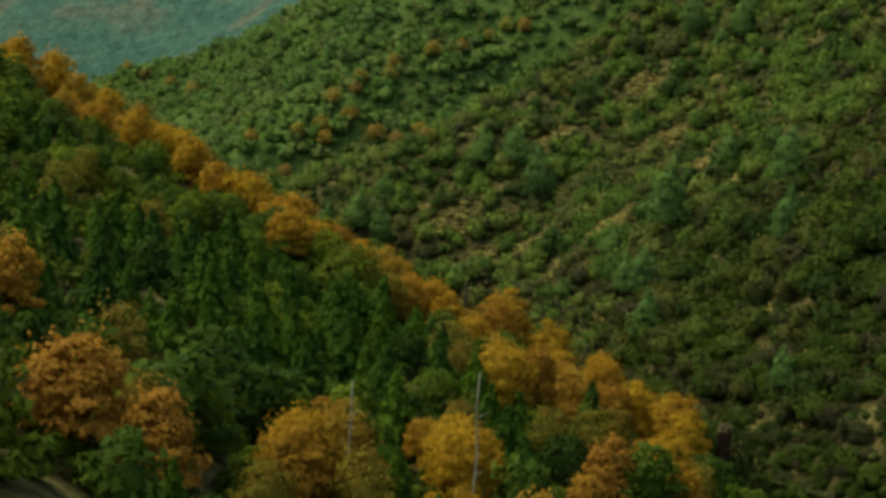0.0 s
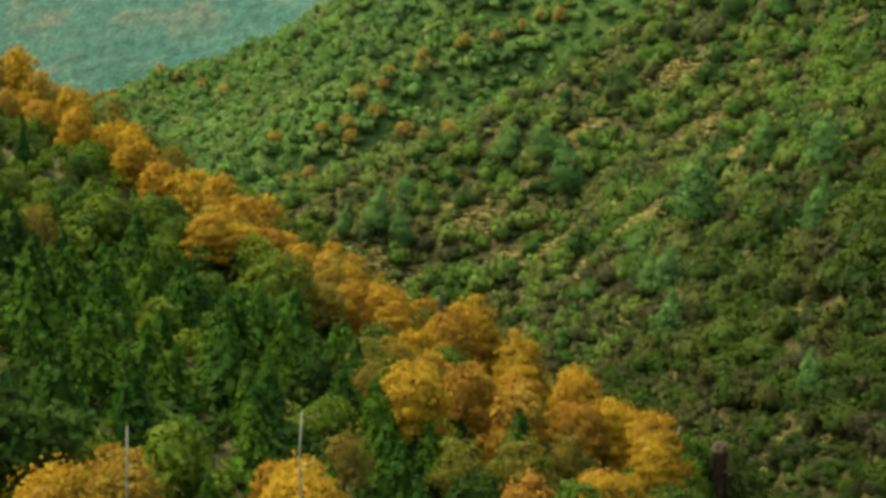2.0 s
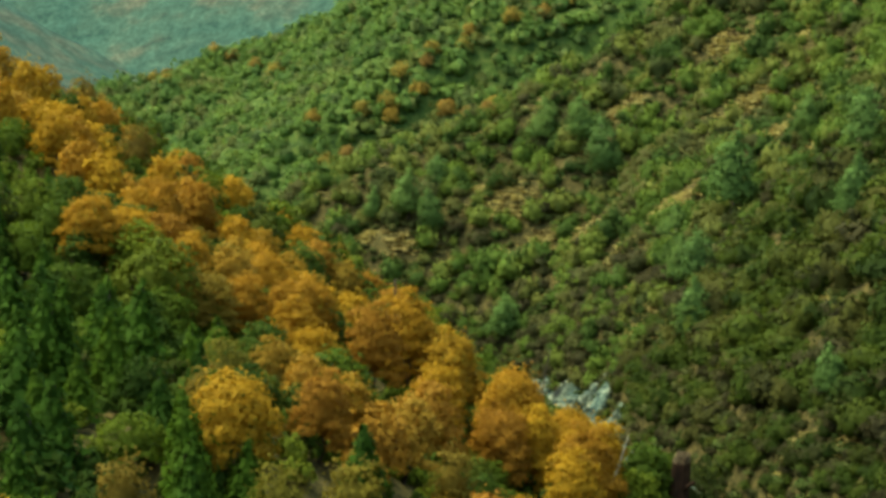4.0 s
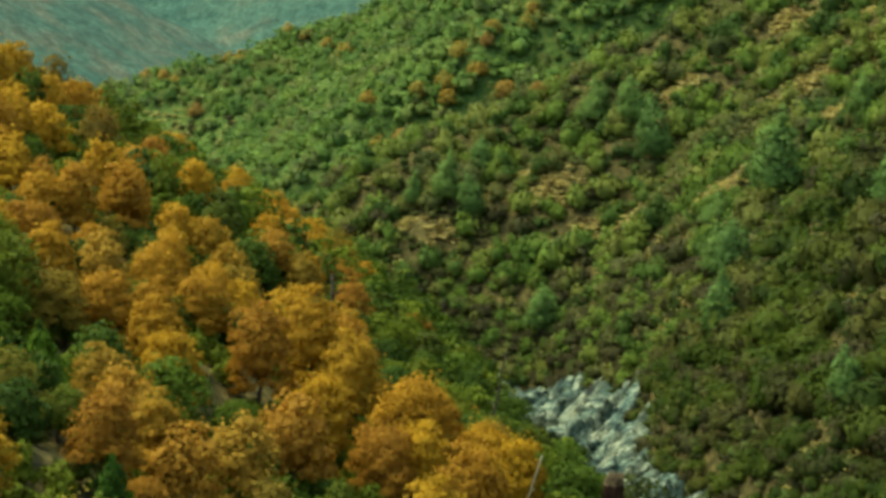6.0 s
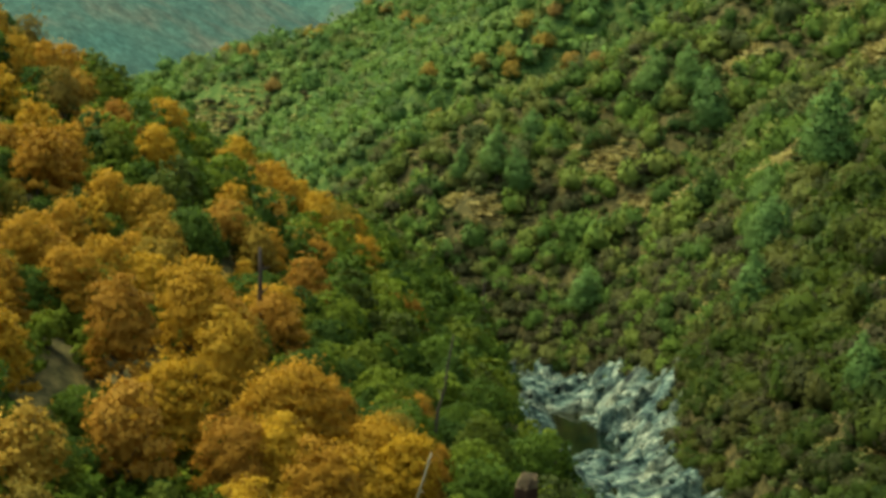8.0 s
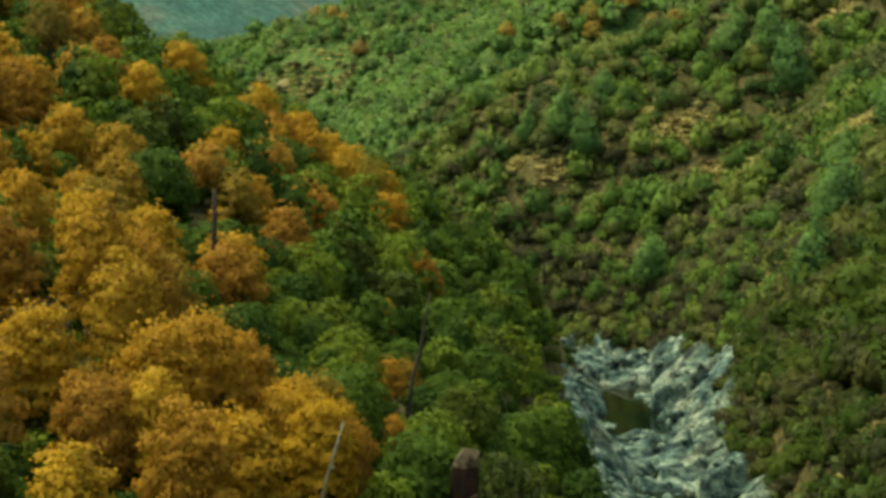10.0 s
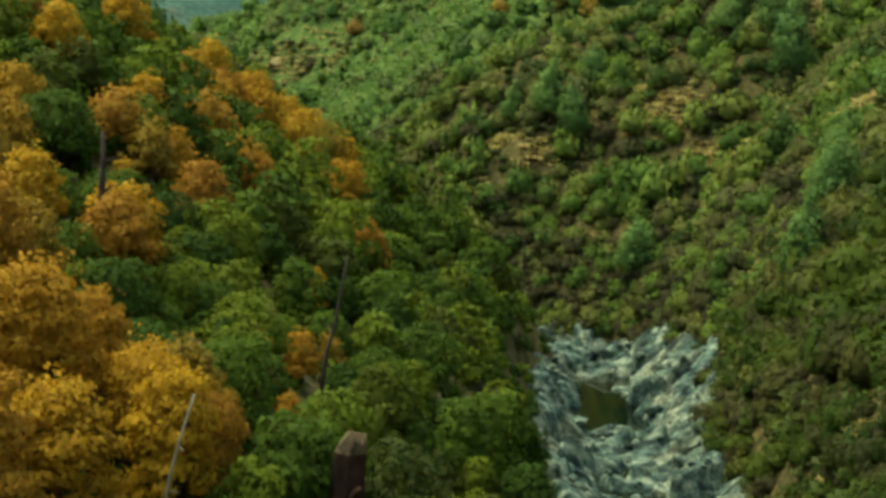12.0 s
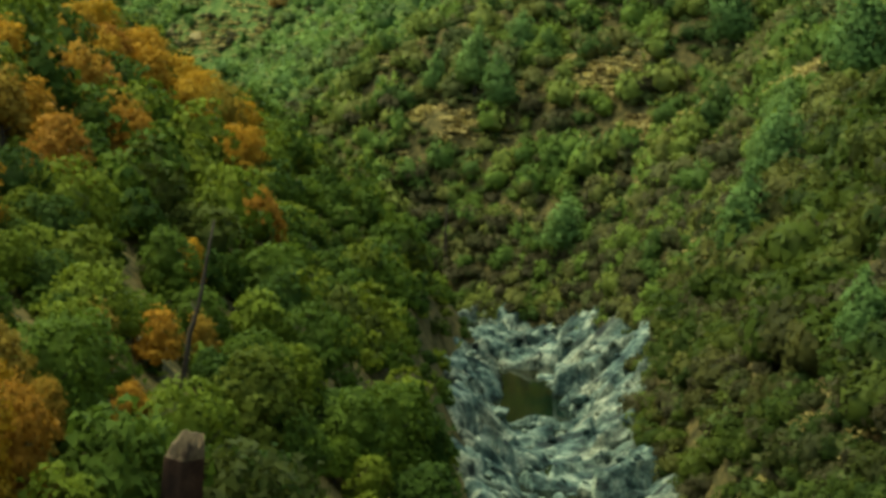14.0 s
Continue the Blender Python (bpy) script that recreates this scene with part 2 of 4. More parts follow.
LEFT_D, LEFT_H = (0, 5, 10, 20, 30, 45, 60, 80, 100, 150, 300, 600), (0, 2, 7, 16, 25, 35, 43.5, 54, 66, 96, 170, 280)
RIGHT_D, RIGHT_H = (0, 5, 10, 16, 25, 36, 55, 67, 100, 160, 300, 600), (0, 3, 8, 15.5, 25.5, 35.5, 48, 56, 82, 124, 205, 330)


def channel(line, x, y):
    """Distance to the channel, its floor there, and whether the place lies on its right side."""
    best = np.full(x.shape, 1e9)
    floor, side = np.zeros(x.shape), np.zeros(x.shape, bool)
    for (ax, ay, az), (bx, by, bz) in zip(line, line[1:]):
        ux, uy = bx - ax, by - ay
        s = np.clip(((x - ax) * ux + (y - ay) * uy) / (ux * ux + uy * uy), 0, 1)
        dx, dy = x - ax - s * ux, y - ay - s * uy
        d = np.hypot(dx, dy)
        near = d < best
        best = np.where(near, d, best)
        floor = np.where(near, az + s * (bz - az), floor)
        side = np.where(near, ux * dy - uy * dx < 0, side)
    return best, floor, side


def raw_height(x, y):
    d, floor, right = channel(RIVER, x, y)
    low = np.interp(y, (130, 205, 240, 290), (0.78, 0.92, 0.99, 1.045))
    h = floor + np.where(right, np.interp(d, RIGHT_D, RIGHT_H), low * np.interp(d, LEFT_D, LEFT_H))
    for line, steep in ((GULLY, 0.78), (HOLLOW, 0.52)):
        d2, f2, _ = channel(line, x, y)
        h = np.minimum(h, f2 + steep * d2 - 0.0002 * d2 * np.minimum(d2, 400))
    d3, f3, _ = channel(CREST, x, y)
    h = np.where(d3 < 90, np.clip(h, f3 - 0.75 * d3, f3 + 0.3 * d3), h)
    return h, d, right


def lumps(x, y):
    """Small spurs, hollows and humps of the slopes."""
    return (np.sin(x * 0.11 + 1.3 * np.sin(y * 0.047)) * np.sin(y * 0.085 + 0.9 * np.sin(x * 0.06)) * 1.3
            + np.sin(x * 0.27 + y * 0.19) * np.sin(y * 0.31 - x * 0.12 + 1.0) * 0.5)


def ribs(x, y):
    """Small ridges and runnels down the far bank, from one crest to the next."""
    return np.sin(0.27 * (0.95 * y - 0.3 * x) + 1.6 * np.sin(0.05 * x + 0.031 * y) + 0.7 * np.sin(0.13 * x))


def height(x, y):
    x, y = np.asarray(x, float), np.asarray(y, float)
    total, weight = 0, 0
    _, d, right = raw_height(x, y)
    reach = np.clip(d * 0.3, 1.0, 9.0)
    for i in (-1, 0, 1):
        for j in (-1, 0, 1):
            w = (2 - abs(i)) * (2 - abs(j))
            total = total + w * raw_height(x + i * reach, y + j * reach)[0]
            weight += w
    return total / weight + lumps(x, y) * np.clip(d / 30 - 0.3, 0, 1.5) + np.where(right, 1.8 * ribs(x, y) * np.clip((d - 10) / 25, 0, 1), 0)


def mesh_of(name, verts, faces, mat, normals=None):
    mesh = bpy.data.meshes.new(name)
    mesh.from_pydata(np.asarray(verts).tolist(), [], [list(f) for f in faces])
    mesh.materials.append(mat)
    mesh.polygons.foreach_set("use_smooth", [True] * len(mesh.polygons))
    mesh.update()
    if normals is not None:
        mesh.normals_split_custom_set_from_vertices(np.asarray(normals).tolist())
    return mesh


def sheet(name, xs, ys, z, mat):
    """One grid of quads over the plan."""
    nx, ny = len(xs), len(ys)
    gx, gy = np.meshgrid(xs, ys)
    verts = np.stack([gx.ravel(), gy.ravel(), z.ravel()], 1)
    k = (np.arange(ny - 1)[:, None] * nx + np.arange(nx - 1)[None, :]).ravel()
    return mesh_of(name, verts, np.stack([k, k + 1, k + nx + 1, k + nx], 1).tolist(), mat)


def stretch(lo, hi, step, far_lo, far_hi):
    """Even steps from lo to hi, growing ones beyond."""
    mid = np.arange(lo, hi + 0.01, step)
    out, at, s = [], hi, step
    while at < far_hi:
        s *= 1.08
        at += s
        out.append(at)
    back, at, s = [], lo, step
    while at > far_lo:
        s *= 1.08
        at -= s
        back.append(at)
    return np.concatenate([back[::-1], mid, out])


# ground: one sheet from the river's banks to the horizon
XS, YS = stretch(-120, 120, 2.0, -2600, 2600), stretch(80, 560, 2.0, -900, 3600)
GX, GY = np.meshgrid(XS, YS)
GZ = height(GX, GY)
bank = channel(RIVER, GX, GY)[0]
bed = (GY > 240) & (GY < 470) & (bank < 45)
right_bank = channel(RIVER, GX, GY)[2]


def bed_reach(y, right):
    """How far the bare rock reaches from the middle of the river."""
    ragged = 0.9 * np.sin(y * 0.3 + 0.6) + 0.45 * np.sin(y * 0.71 + 2.0)
    return ragged * np.clip((410 - y) / 20, 0.2, 1) + np.where(right, 9.5 + 5.0 * np.clip((y - 345) / 30, 0, 1) - 9.0 * np.clip((y - 384) / 24, 0, 1), 9.5 + 1.0 * np.clip((y - 330) / 20, 0, 1) - 6.0 * np.clip((y - 370) / 24, 0, 1))


REACH = bed_reach(GY, right_bank)
bed_floor = channel(RIVER, GX, GY)[1] - 2.9 + 0.7 * np.clip(bank - 3.5, 0, 20) + 1.9 * np.clip(bank - REACH + 0.3, 0, 30)
GZ = np.where(bed, np.minimum(GZ, bed_floor), GZ)
for k in range(2):
    soft = GZ.copy()
    soft[1:-1, 1:-1] = (GZ[1:-1, 1:-1] * 2 + GZ[:-2, 1:-1] + GZ[2:, 1:-1] + GZ[1:-1, :-2] + GZ[1:-1, 2:]) / 6
    GZ = np.where(bed & (bank < 34), np.minimum(soft, GZ + 0.4), GZ)
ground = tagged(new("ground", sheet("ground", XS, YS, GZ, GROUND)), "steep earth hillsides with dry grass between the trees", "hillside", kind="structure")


def z_at(x, y):
    """Height of the ground, by the sheet itself."""
    i = int(np.clip(np.searchsorted(XS, x) - 1, 0, len(XS) - 2))
    j = int(np.clip(np.searchsorted(YS, y) - 1, 0, len(YS) - 2))
    u, v = (x - XS[i]) / (XS[i + 1] - XS[i]), (y - YS[j]) / (YS[j + 1] - YS[j])
    return float((GZ[j, i] * (1 - u) + GZ[j, i + 1] * u) * (1 - v) + (GZ[j + 1, i] * (1 - u) + GZ[j + 1, i + 1] * u) * v)


def river_at(x, y):
    """Distance to the river, its floor there and the side, for one place."""
    best, floor, side = 1e9, 0.0, False
    for (ax, ay, az), (bx, by, bz) in zip(RIVER, RIVER[1:]):
        ux, uy = bx - ax, by - ay
        s = min(1.0, max(0.0, ((x - ax) * ux + (y - ay) * uy) / (ux * ux + uy * uy)))
        dx, dy = x - ax - s * ux, y - ay - s * uy
        d = dx * dx + dy * dy
        if d < best:
            best, floor, side = d, az + s * (bz - az), ux * dy - uy * dx < 0
    return math.sqrt(best), floor, side


# ---- plants: meshes built once, then copied ----
rng = np.random.default_rng(7)


def ball(level):
    bm = bmesh.new()
    bmesh.ops.create_icosphere(bm, subdivisions=level, radius=1)
    v = np.array([p.co[:] for p in bm.verts])
    f = [[p.index for p in q.verts] for q in bm.faces]
    bm.free()
    return v, f


BALLS = {n: ball(n) for n in (1, 2, 3)}


def unit(v):
    return v / np.maximum(np.linalg.norm(v, axis=-1, keepdims=True), 1e-9)


def sprigs(points, normals, size, rng, spread=0.5):
    """A ragged three-cornered tuft of leaves at each point."""
    n = len(points)
    face = unit(normals + rng.normal(0, spread, (n, 3)))
    side = unit(np.cross(face, rng.normal(0, 1, (n, 3))))
    up = np.cross(face, side)
    s = size * rng.uniform(0.65, 1.3, (n, 1))
    turn = rng.uniform(0.7, 1.15, (n, 3))
    corners = np.stack([side * s * turn[:, :1] - up * s * 0.45, up * s * turn[:, 1:2] + face * s * 0.25, -side * s * turn[:, 2:] - up * s * 0.5], 1) * 0.75
    verts = (points[:, None] + corners).reshape(-1, 3)
    faces = np.arange(3 * n).reshape(n, 3)
    return verts, faces.tolist(), np.repeat(unit(normals + rng.normal(0, 0.15, (n, 3))), 3, 0)


def crown_mesh(name, lobes, count, size, mat, rng, core=1, low=-0.55, cores=99, loose=0.0, soft=0.5, fill=0.72):
    """A feathery crown: many tufts in and around uneven lobes, with smaller dense leaf masses deep inside."""
    lobes = np.asarray(lobes, float)
    area = lobes[:, 3] * lobes[:, 4] + lobes[:, 3] * lobes[:, 5]
    heart = (lobes[:, :3] * area[:, None]).sum(0) / area.sum()
    half = np.abs(lobes[:, :3] - heart).max(0) + lobes[:, 3:].mean(0)
    heart = heart - (0, 0, 0.25 * half[2])
    pts, nor = [], []
    while sum(map(len, pts)) < count:
        pick = rng.choice(len(lobes), count, p=area / area.sum())
        way = unit(rng.normal(0, 1, (count, 3)) + (0, 0, 0.35))
        keep = way[:, 2] > low
        pick, way = pick[keep], way[keep]
        c, r = lobes[pick, :3], lobes[pick, 3:]
        p = c + way * r * (0.8 + 0.28 * rng.random((len(way), 1)) + (0.2 + loose) * rng.random((len(way), 1)) ** 4)
        inside = np.zeros(len(p), bool)
        for k, l in enumerate(lobes):
            inside |= (np.linalg.norm((p - l[:3]) / l[3:], axis=1) < 0.74) & (pick != k)
        pts.append(p[~inside])
        nor.append(unit((1 - soft) * unit(way / r * r.mean()) + soft * unit((p - heart) / half) + (0, 0, 0.12))[~inside])
    pts, nor = np.concatenate(pts)[:count], np.concatenate(nor)[:count]
    v, f, n = sprigs(pts, nor, size, rng)
    vs, fs, ns, at = [v], f, [n], len(v)
    bv, bf = BALLS[core]
    for l in lobes[:cores]:
        w = bv * l[3:] * rng.uniform(fill - 0.08, fill + 0.06, (len(bv), 1)) + l[:3]
        vs.append(w)
        ns.append(unit((1 - soft) * bv + soft * unit((w - heart) / half)))
        fs = fs + [[i + at for i in q] for q in bf]
        at += len(bv)
    return mesh_of(name, np.concatenate(vs), fs, mat, np.concatenate(ns))


def limb(verts, faces, a, b, ra, rb, sides=6, bends=3, rng=rng):
    """A tapered, slightly crooked branch from a to b."""
    a, b = np.asarray(a, float), np.asarray(b, float)
    way = unit(b - a)
    side = unit(np.cross(way, (0.3, 0.9, 0.2)))
    other = np.cross(way, side)
    start = len(verts)
    for k in range(bends + 1):
        t = k / bends
        mid = a + (b - a) * t + (rng.normal(0, 0.04 if bends < 5 else 0.008, 3) * np.linalg.norm(b - a) if 0 < k < bends else 0)
        r = ra + (rb - ra) * t
        for q in range(sides):
            ang = 2 * math.pi * q / sides
            verts.append(mid + r * (math.cos(ang) * side + math.sin(ang) * other))
    for k in range(bends):
        for q in range(sides):
            i, j = start + k * sides + q, start + k * sides + (q + 1) % sides
            faces.append([i, j, j + sides, i + sides])
    faces.append([start + bends * sides + q for q in range(sides)])


def trunk_mesh(name, tall, radius, reach, limbs, mat, rng):
    verts, faces = [], []
    limb(verts, faces, (0, 0, -1.2), (rng.normal(0, 0.2), rng.normal(0, 0.2), tall), radius * 1.25, radius * 0.45, 8, 4, rng)
    for k in range(limbs):
        a = 2 * math.pi * (k + rng.uniform(0, 0.5)) / limbs
        z = tall * rng.uniform(0.4, 0.8)
        limb(verts, faces, (0, 0, z), (reach * math.cos(a), reach * math.sin(a), z + reach * rng.uniform(0.5, 0.9)), radius * 0.45, radius * 0.12, 5, 3, rng)
    return mesh_of(name, np.array(verts), faces, mat)


def dome(rng, wide, tall, base, n, ratio=0.36, flat=1.0):
    """Lobes of a round-headed crown: a heap of billows wider than it is deep."""
    out = [(0, 0, base + tall * 0.45, wide * 0.62, wide * 0.62, tall * 0.42)]
    for k in range(n):
        a = 2 * math.pi * k * 0.381966 * 1.618 + rng.normal(0, 0.3)
        h = (k + 0.5) / n
        r = wide * (0.72 * math.sqrt(max(0.03, 1 - h * h * 0.95))) * rng.uniform(0.7, 1.12)
        s = wide * ratio * rng.uniform(0.7, 1.1)
        out.append((r * math.cos(a), r * math.sin(a), base + tall * (0.12 + 0.78 * h) * rng.uniform(0.86, 1.1), s, s * rng.uniform(0.85, 1.1), s * flat * rng.uniform(0.7, 0.95)))
    return out


def broadleaf(name, label, wide, tall, leaves, rng, count=1100, size=0.5, n=11, base=2.2, loose=0.12, low=-0.5, cores=7, ratio=0.36, flat=1.0, fill=0.72):
    """A tree built at the origin: an Empty with its trunk and crown."""
    top = tagged(new(name), label, "tree")
    trunk = new("trunk", trunk_mesh("trunk", base + tall * 0.45, wide * 0.06, wide * 0.55, 5, BARK, rng))
    crown = new("crown", crown_mesh("crown", dome(rng, wide, tall, base, n, ratio, flat), count, size, leaves, rng, core=1, loose=loose, low=low, cores=cores, fill=fill))
    trunk.parent = crown.parent = top
    return top


def conifer(name, label, wide, tall, leaves, rng, whorls=20, arms=14):
    """A spire of drooping sprays in whorls round a straight stem."""
    top = tagged(new(name), label, "tree")
    verts, faces = [], []
    limb(verts, faces, (0, 0, -1.2), (0, 0, tall * 0.97), wide * 0.055, 0.03, 7, 4, rng)
    trunk = new("trunk", mesh_of("trunk", np.array(verts), faces, BARK))
    pts, nor, big = [], [], []
    for k in range(whorls):
        h = (k + 0.3) / whorls
        z, r = tall * (0.12 + 0.86 * h), wide * 0.62 * (1 - h) ** 0.85 + 0.06
        for q in range(max(4, round(arms * (1 - 0.5 * h)))):
            a = rng.uniform(0, 2 * math.pi)
            rr = r * rng.uniform(0.75, 1.15)
            for t in (0.5, 0.72, 0.88, 1.0):
                pts.append((rr * t * math.cos(a), rr * t * math.sin(a), z - 0.35 * rr * t * t + rng.normal(0, 0.12)))
                nor.append((math.cos(a) * (0.5 + 0.4 * t), math.sin(a) * (0.5 + 0.4 * t), 0.55))
                big.append(0.26 + 0.15 * r * (1 - 0.4 * t))
    v, f, n = sprigs(np.array(pts), unit(np.array(nor)), np.array(big)[:, None], rng, 0.45)
    bv, bf = BALLS[2]
    at = len(v)
    body = bv.copy()
    up = (body[:, 2] + 1) / 2
    ring = np.maximum(np.hypot(body[:, 0], body[:, 1]), 0.35)
    body[:, 0] /= ring
    body[:, 1] /= ring
    body = np.stack([body[:, 0] * wide * 0.36 * (1.0 - up) ** 0.85, body[:, 1] * wide * 0.36 * (1.0 - up) ** 0.85, tall * (0.1 + 0.8 * up)], 1)
    crown = new("crown", mesh_of("crown", np.concatenate([v, body]), f + [[i + at for i in q] for q in bf], leaves, np.concatenate([n, unit(bv * (1, 1, 0.4))])))
    trunk.parent = crown.parent = top
    return top


def shrub_mesh(name, leaves, rng, count=105, size=0.5, n=5, core=1):
    lobes = [(0, 0, 0.55, 0.85, 0.85, 0.75)]
    for k in range(n):
        a, far = rng.uniform(0, 6.28), rng.uniform(0.45, 0.85)
        lobes.append((far * math.cos(a), far * math.sin(a), rng.uniform(0.3, 0.95), rng.uniform(0.28, 0.55), rng.uniform(0.28, 0.55), rng.uniform(0.3, 0.6)))
    return crown_mesh(name, lobes, count, size * 0.5, leaves, rng, core, -0.35, cores=1 if n < 4 else 2, loose=0.1, soft=0.55, fill=0.84)


def shrub(name, label, leaves, rng):
    """A bush of unit size: short stems under a rounded leafy mass."""
    top = tagged(new(name), label, "bush")
    verts, faces = [], []
    limb(verts, faces, (0, 0, -0.4), (0.1, 0.1, 0.7), 0.07, 0.03, 5, 2, rng)
    stem = new("stem", mesh_of("stem", np.array(verts), faces, BARK))
    crown = new("crown", shrub_mesh("crown", leaves, rng, 260, 0.36))
    stem.parent = crown.parent = top
    return top


class Nursery:
    """Hands out the first-built plant of each shape, then copies of it."""

    def __init__(self, shapes, group):
        self.shapes, self.group, self.used = shapes, group, [0] * len(shapes)
        for s in shapes:
            tagged(s, group=group)

    def plant(self, x, y, size, rng, sink=0.15, tilt=3.0, which=None, tall=None):
        k = int(rng.integers(len(self.shapes))) if which is None else which
        m = pose(x, y, z_at(x, y) - sink, rng.normal(0, tilt), rng.normal(0, tilt), rng.uniform(0, 360))
        ob = self.shapes[k]
        if self.used[k]:
            ob = copy_thing(ob, m)
        else:
            ob.matrix_basis = m
        self.used[k] += 1
        ob.scale = (size * rng.uniform(0.92, 1.08), size * rng.uniform(0.92, 1.08), (tall or size) * rng.uniform(0.92, 1.1))
        return ob


far_rusts = Nursery([broadleaf("far_oak", "orange oak on the slope behind, paled for haze", w, t, HAZED_RUST, rng, c, 0.4, n, base=1.0, loose=0.4, ratio=0.3, flat=0.8)
                     for w, t, c, n in ((3.4, 5.4, 800, 20), (3.8, 5.0, 800, 22))], "orange oaks of the slope behind")
close_oaks = Nursery([broadleaf("autumn_oak", "golden orange autumn oak on the steep slope", w, t, OAK_LEAVES, rng, c, 0.17, n, base=1.0, loose=0.25, ratio=0.25, flat=0.62, low=-0.25, fill=0.55)
                      for w, t, c, n in ((3.0, 6.2, 6200, 44), (2.7, 6.6, 5600, 40), (3.2, 5.9, 6400, 46), (2.8, 6.3, 5600, 38))], "autumn oaks of the slope")
oaks = Nursery([broadleaf("autumn_oak", "golden orange autumn oak on the steep slope", w, t, OAK_LEAVES, rng, c, 0.26, n, base=0.7, loose=0.3, ratio=0.27, flat=0.75, low=-0.35, fill=0.6)
                for w, t, c, n in ((3.0, 6.2, 2300, 34), (2.7, 6.6, 2100, 30), (3.2, 5.9, 2400, 36))], "autumn oaks of the slope")
rusts = Nursery([broadleaf("rusty_oak", "rust orange autumn oak among green trees", w, t, RUST_LEAVES, rng, c, 0.25, n, base=0.7, loose=0.35, ratio=0.28, flat=0.75, low=-0.35, fill=0.6)
                 for w, t, c, n in ((2.8, 5.6, 2200, 26), (2.6, 6.0, 2000, 24))], "rusty oaks of the slope")
fading = Nursery([broadleaf("fading_oak", "half bare oak with thin olive brown leaves", w, t, THIN_LEAVES, rng, c, 0.22, n, base=1.5, loose=0.45, cores=3, ratio=0.27, flat=0.75)
                  for w, t, c, n in ((3.1, 6.2, 1700, 26), (2.8, 6.0, 1500, 24))], "fading oaks of the slope")
greens = Nursery([broadleaf("evergreen_oak", "dense evergreen oak on the steep slope", w, t, LIVE_LEAVES, rng, c, 0.32, n, base=0.8, low=-0.45, loose=0.2, ratio=0.31, flat=0.85)
                  for w, t, c, n in ((3.7, 6.2, 1500, 24), (3.2, 7.2, 1400, 22), (4.1, 5.8, 1600, 26), (2.8, 5.0, 1000, 18))], "evergreen oaks of the slope")
firs = Nursery([conifer("conifer", "dark green spire shaped conifer in a dense stand", w, t, NEEDLES, rng)
                for w, t in ((4.9, 8.0), (4.4, 7.6), (5.2, 7.6), (3.9, 7.0))], "conifers of the near slope")


def pine(w, t, rng):
    """A soft, tapering pine: thin upswept sprays from the lower trunk to a rounded tip."""
    top = tagged(new("grey_pine"), "grey green pine standing above the low brush", "tree")
    lobes = [(rng.normal(0, 0.1) * w, rng.normal(0, 0.1) * w, t * (0.3 + 0.075 * k), w * (0.62 - 0.06 * k), w * (0.6 - 0.06 * k), t * 0.12) for k in range(9)]
    for k in range(14):
        a, h = k * 2.4 + rng.normal(0, 0.3), rng.uniform(0.3, 0.8)
        reach = w * (0.62 - 0.6 * (h - 0.3)) * 0.8
        lobes.append((reach * math.cos(a), reach * math.sin(a), t * h, w * 0.2, w * 0.2, t * 0.085))
    trunk = new("trunk", trunk_mesh("trunk", t * 0.85, w * 0.05, w * 0.3, 6, BARK, rng))
    crown = new("crown", crown_mesh("crown", lobes, 1300, 0.36, PINE_NEEDLES, rng, low=-0.6, loose=0.3, soft=0.6, fill=0.66, cores=9))
    trunk.parent = crown.parent = top
    return top


pines = Nursery([pine(w, t, rng) for w, t in ((4.2, 10.5), (3.6, 9.5), (4.6, 9.0))], "pines above the brush")
# nearest bushes take the leaf copy darkened for valley shade
brush = Nursery([shrub("scrub_oak", "olive green bush on the dry slope, darkened for valley shade", SHADED_BRUSH_LEAVES, rng) for k in range(4)], "bushes of the far bank")
scrub = Nursery([shrub("dry_bush", "brown leafless bush above the river rocks", DRY_LEAVES, rng) for k in range(2)], "dry bushes by the river")


def jittered(x0, x1, y0, y1, step, rng):
    for y in np.arange(y0, y1, step):
        for x in np.arange(x0, x1, step):
            yield x + rng.uniform(-0.42, 0.42) * step, y + rng.uniform(-0.42, 0.42) * step


def line_gap(x, y, a, b):
    ux, uy = b[0] - a[0], b[1] - a[1]
    s = min(1, max(0, ((x - a[0]) * ux + (y - a[1]) * uy) / (ux * ux + uy * uy)))
    return math.hypot(x - a[0] - s * ux, y - a[1] - s * uy)


# the near slope: a golden band of oaks, a dark stand of conifers above, evergreens towards the river
green_places = []

CLEAR = ((26.5, 231, 2.4), (28, 227, 1.6), (29.5, 223, 1.2), (3, 243, 3), (7, 239, 3), (10, 235, 2), (18, 249, 2.5), (32, 216, 2.2), (34, 211, 2), (36, 206, 1.8), (28, 206, 1.8), (-5, 106, 1.8), (2, 111, 1.8))
# golden oaks: the loose trees above the start, the close band, the upper band, the far shoulder
LOW_OAKS = ((-14, 94, 1.4), (-16, 100, 1.1), (-8, 103, 1.5), (-8, 106, 1.5), (-5, 110, 1.8), (2, 112, 1.1), (-6, 113, 1.6), (2, 118, 1.5), (1, 123, 1.5), (-1, 128, 1.2), (13, 144, 1.6), (19, 146, 1.6), (18, 149, 1.7), (5, 154, 1.7), (-18, 94, 2.3),
            (18, 162, 1.2), (11, 165, 1.1), (8, 167, 1.5), (11, 172, 2.0), (9, 173, 1.4), (21, 177, 1.2), (12, 180, 2.0), (24, 183, 1.7), (2, 184, 1.5))
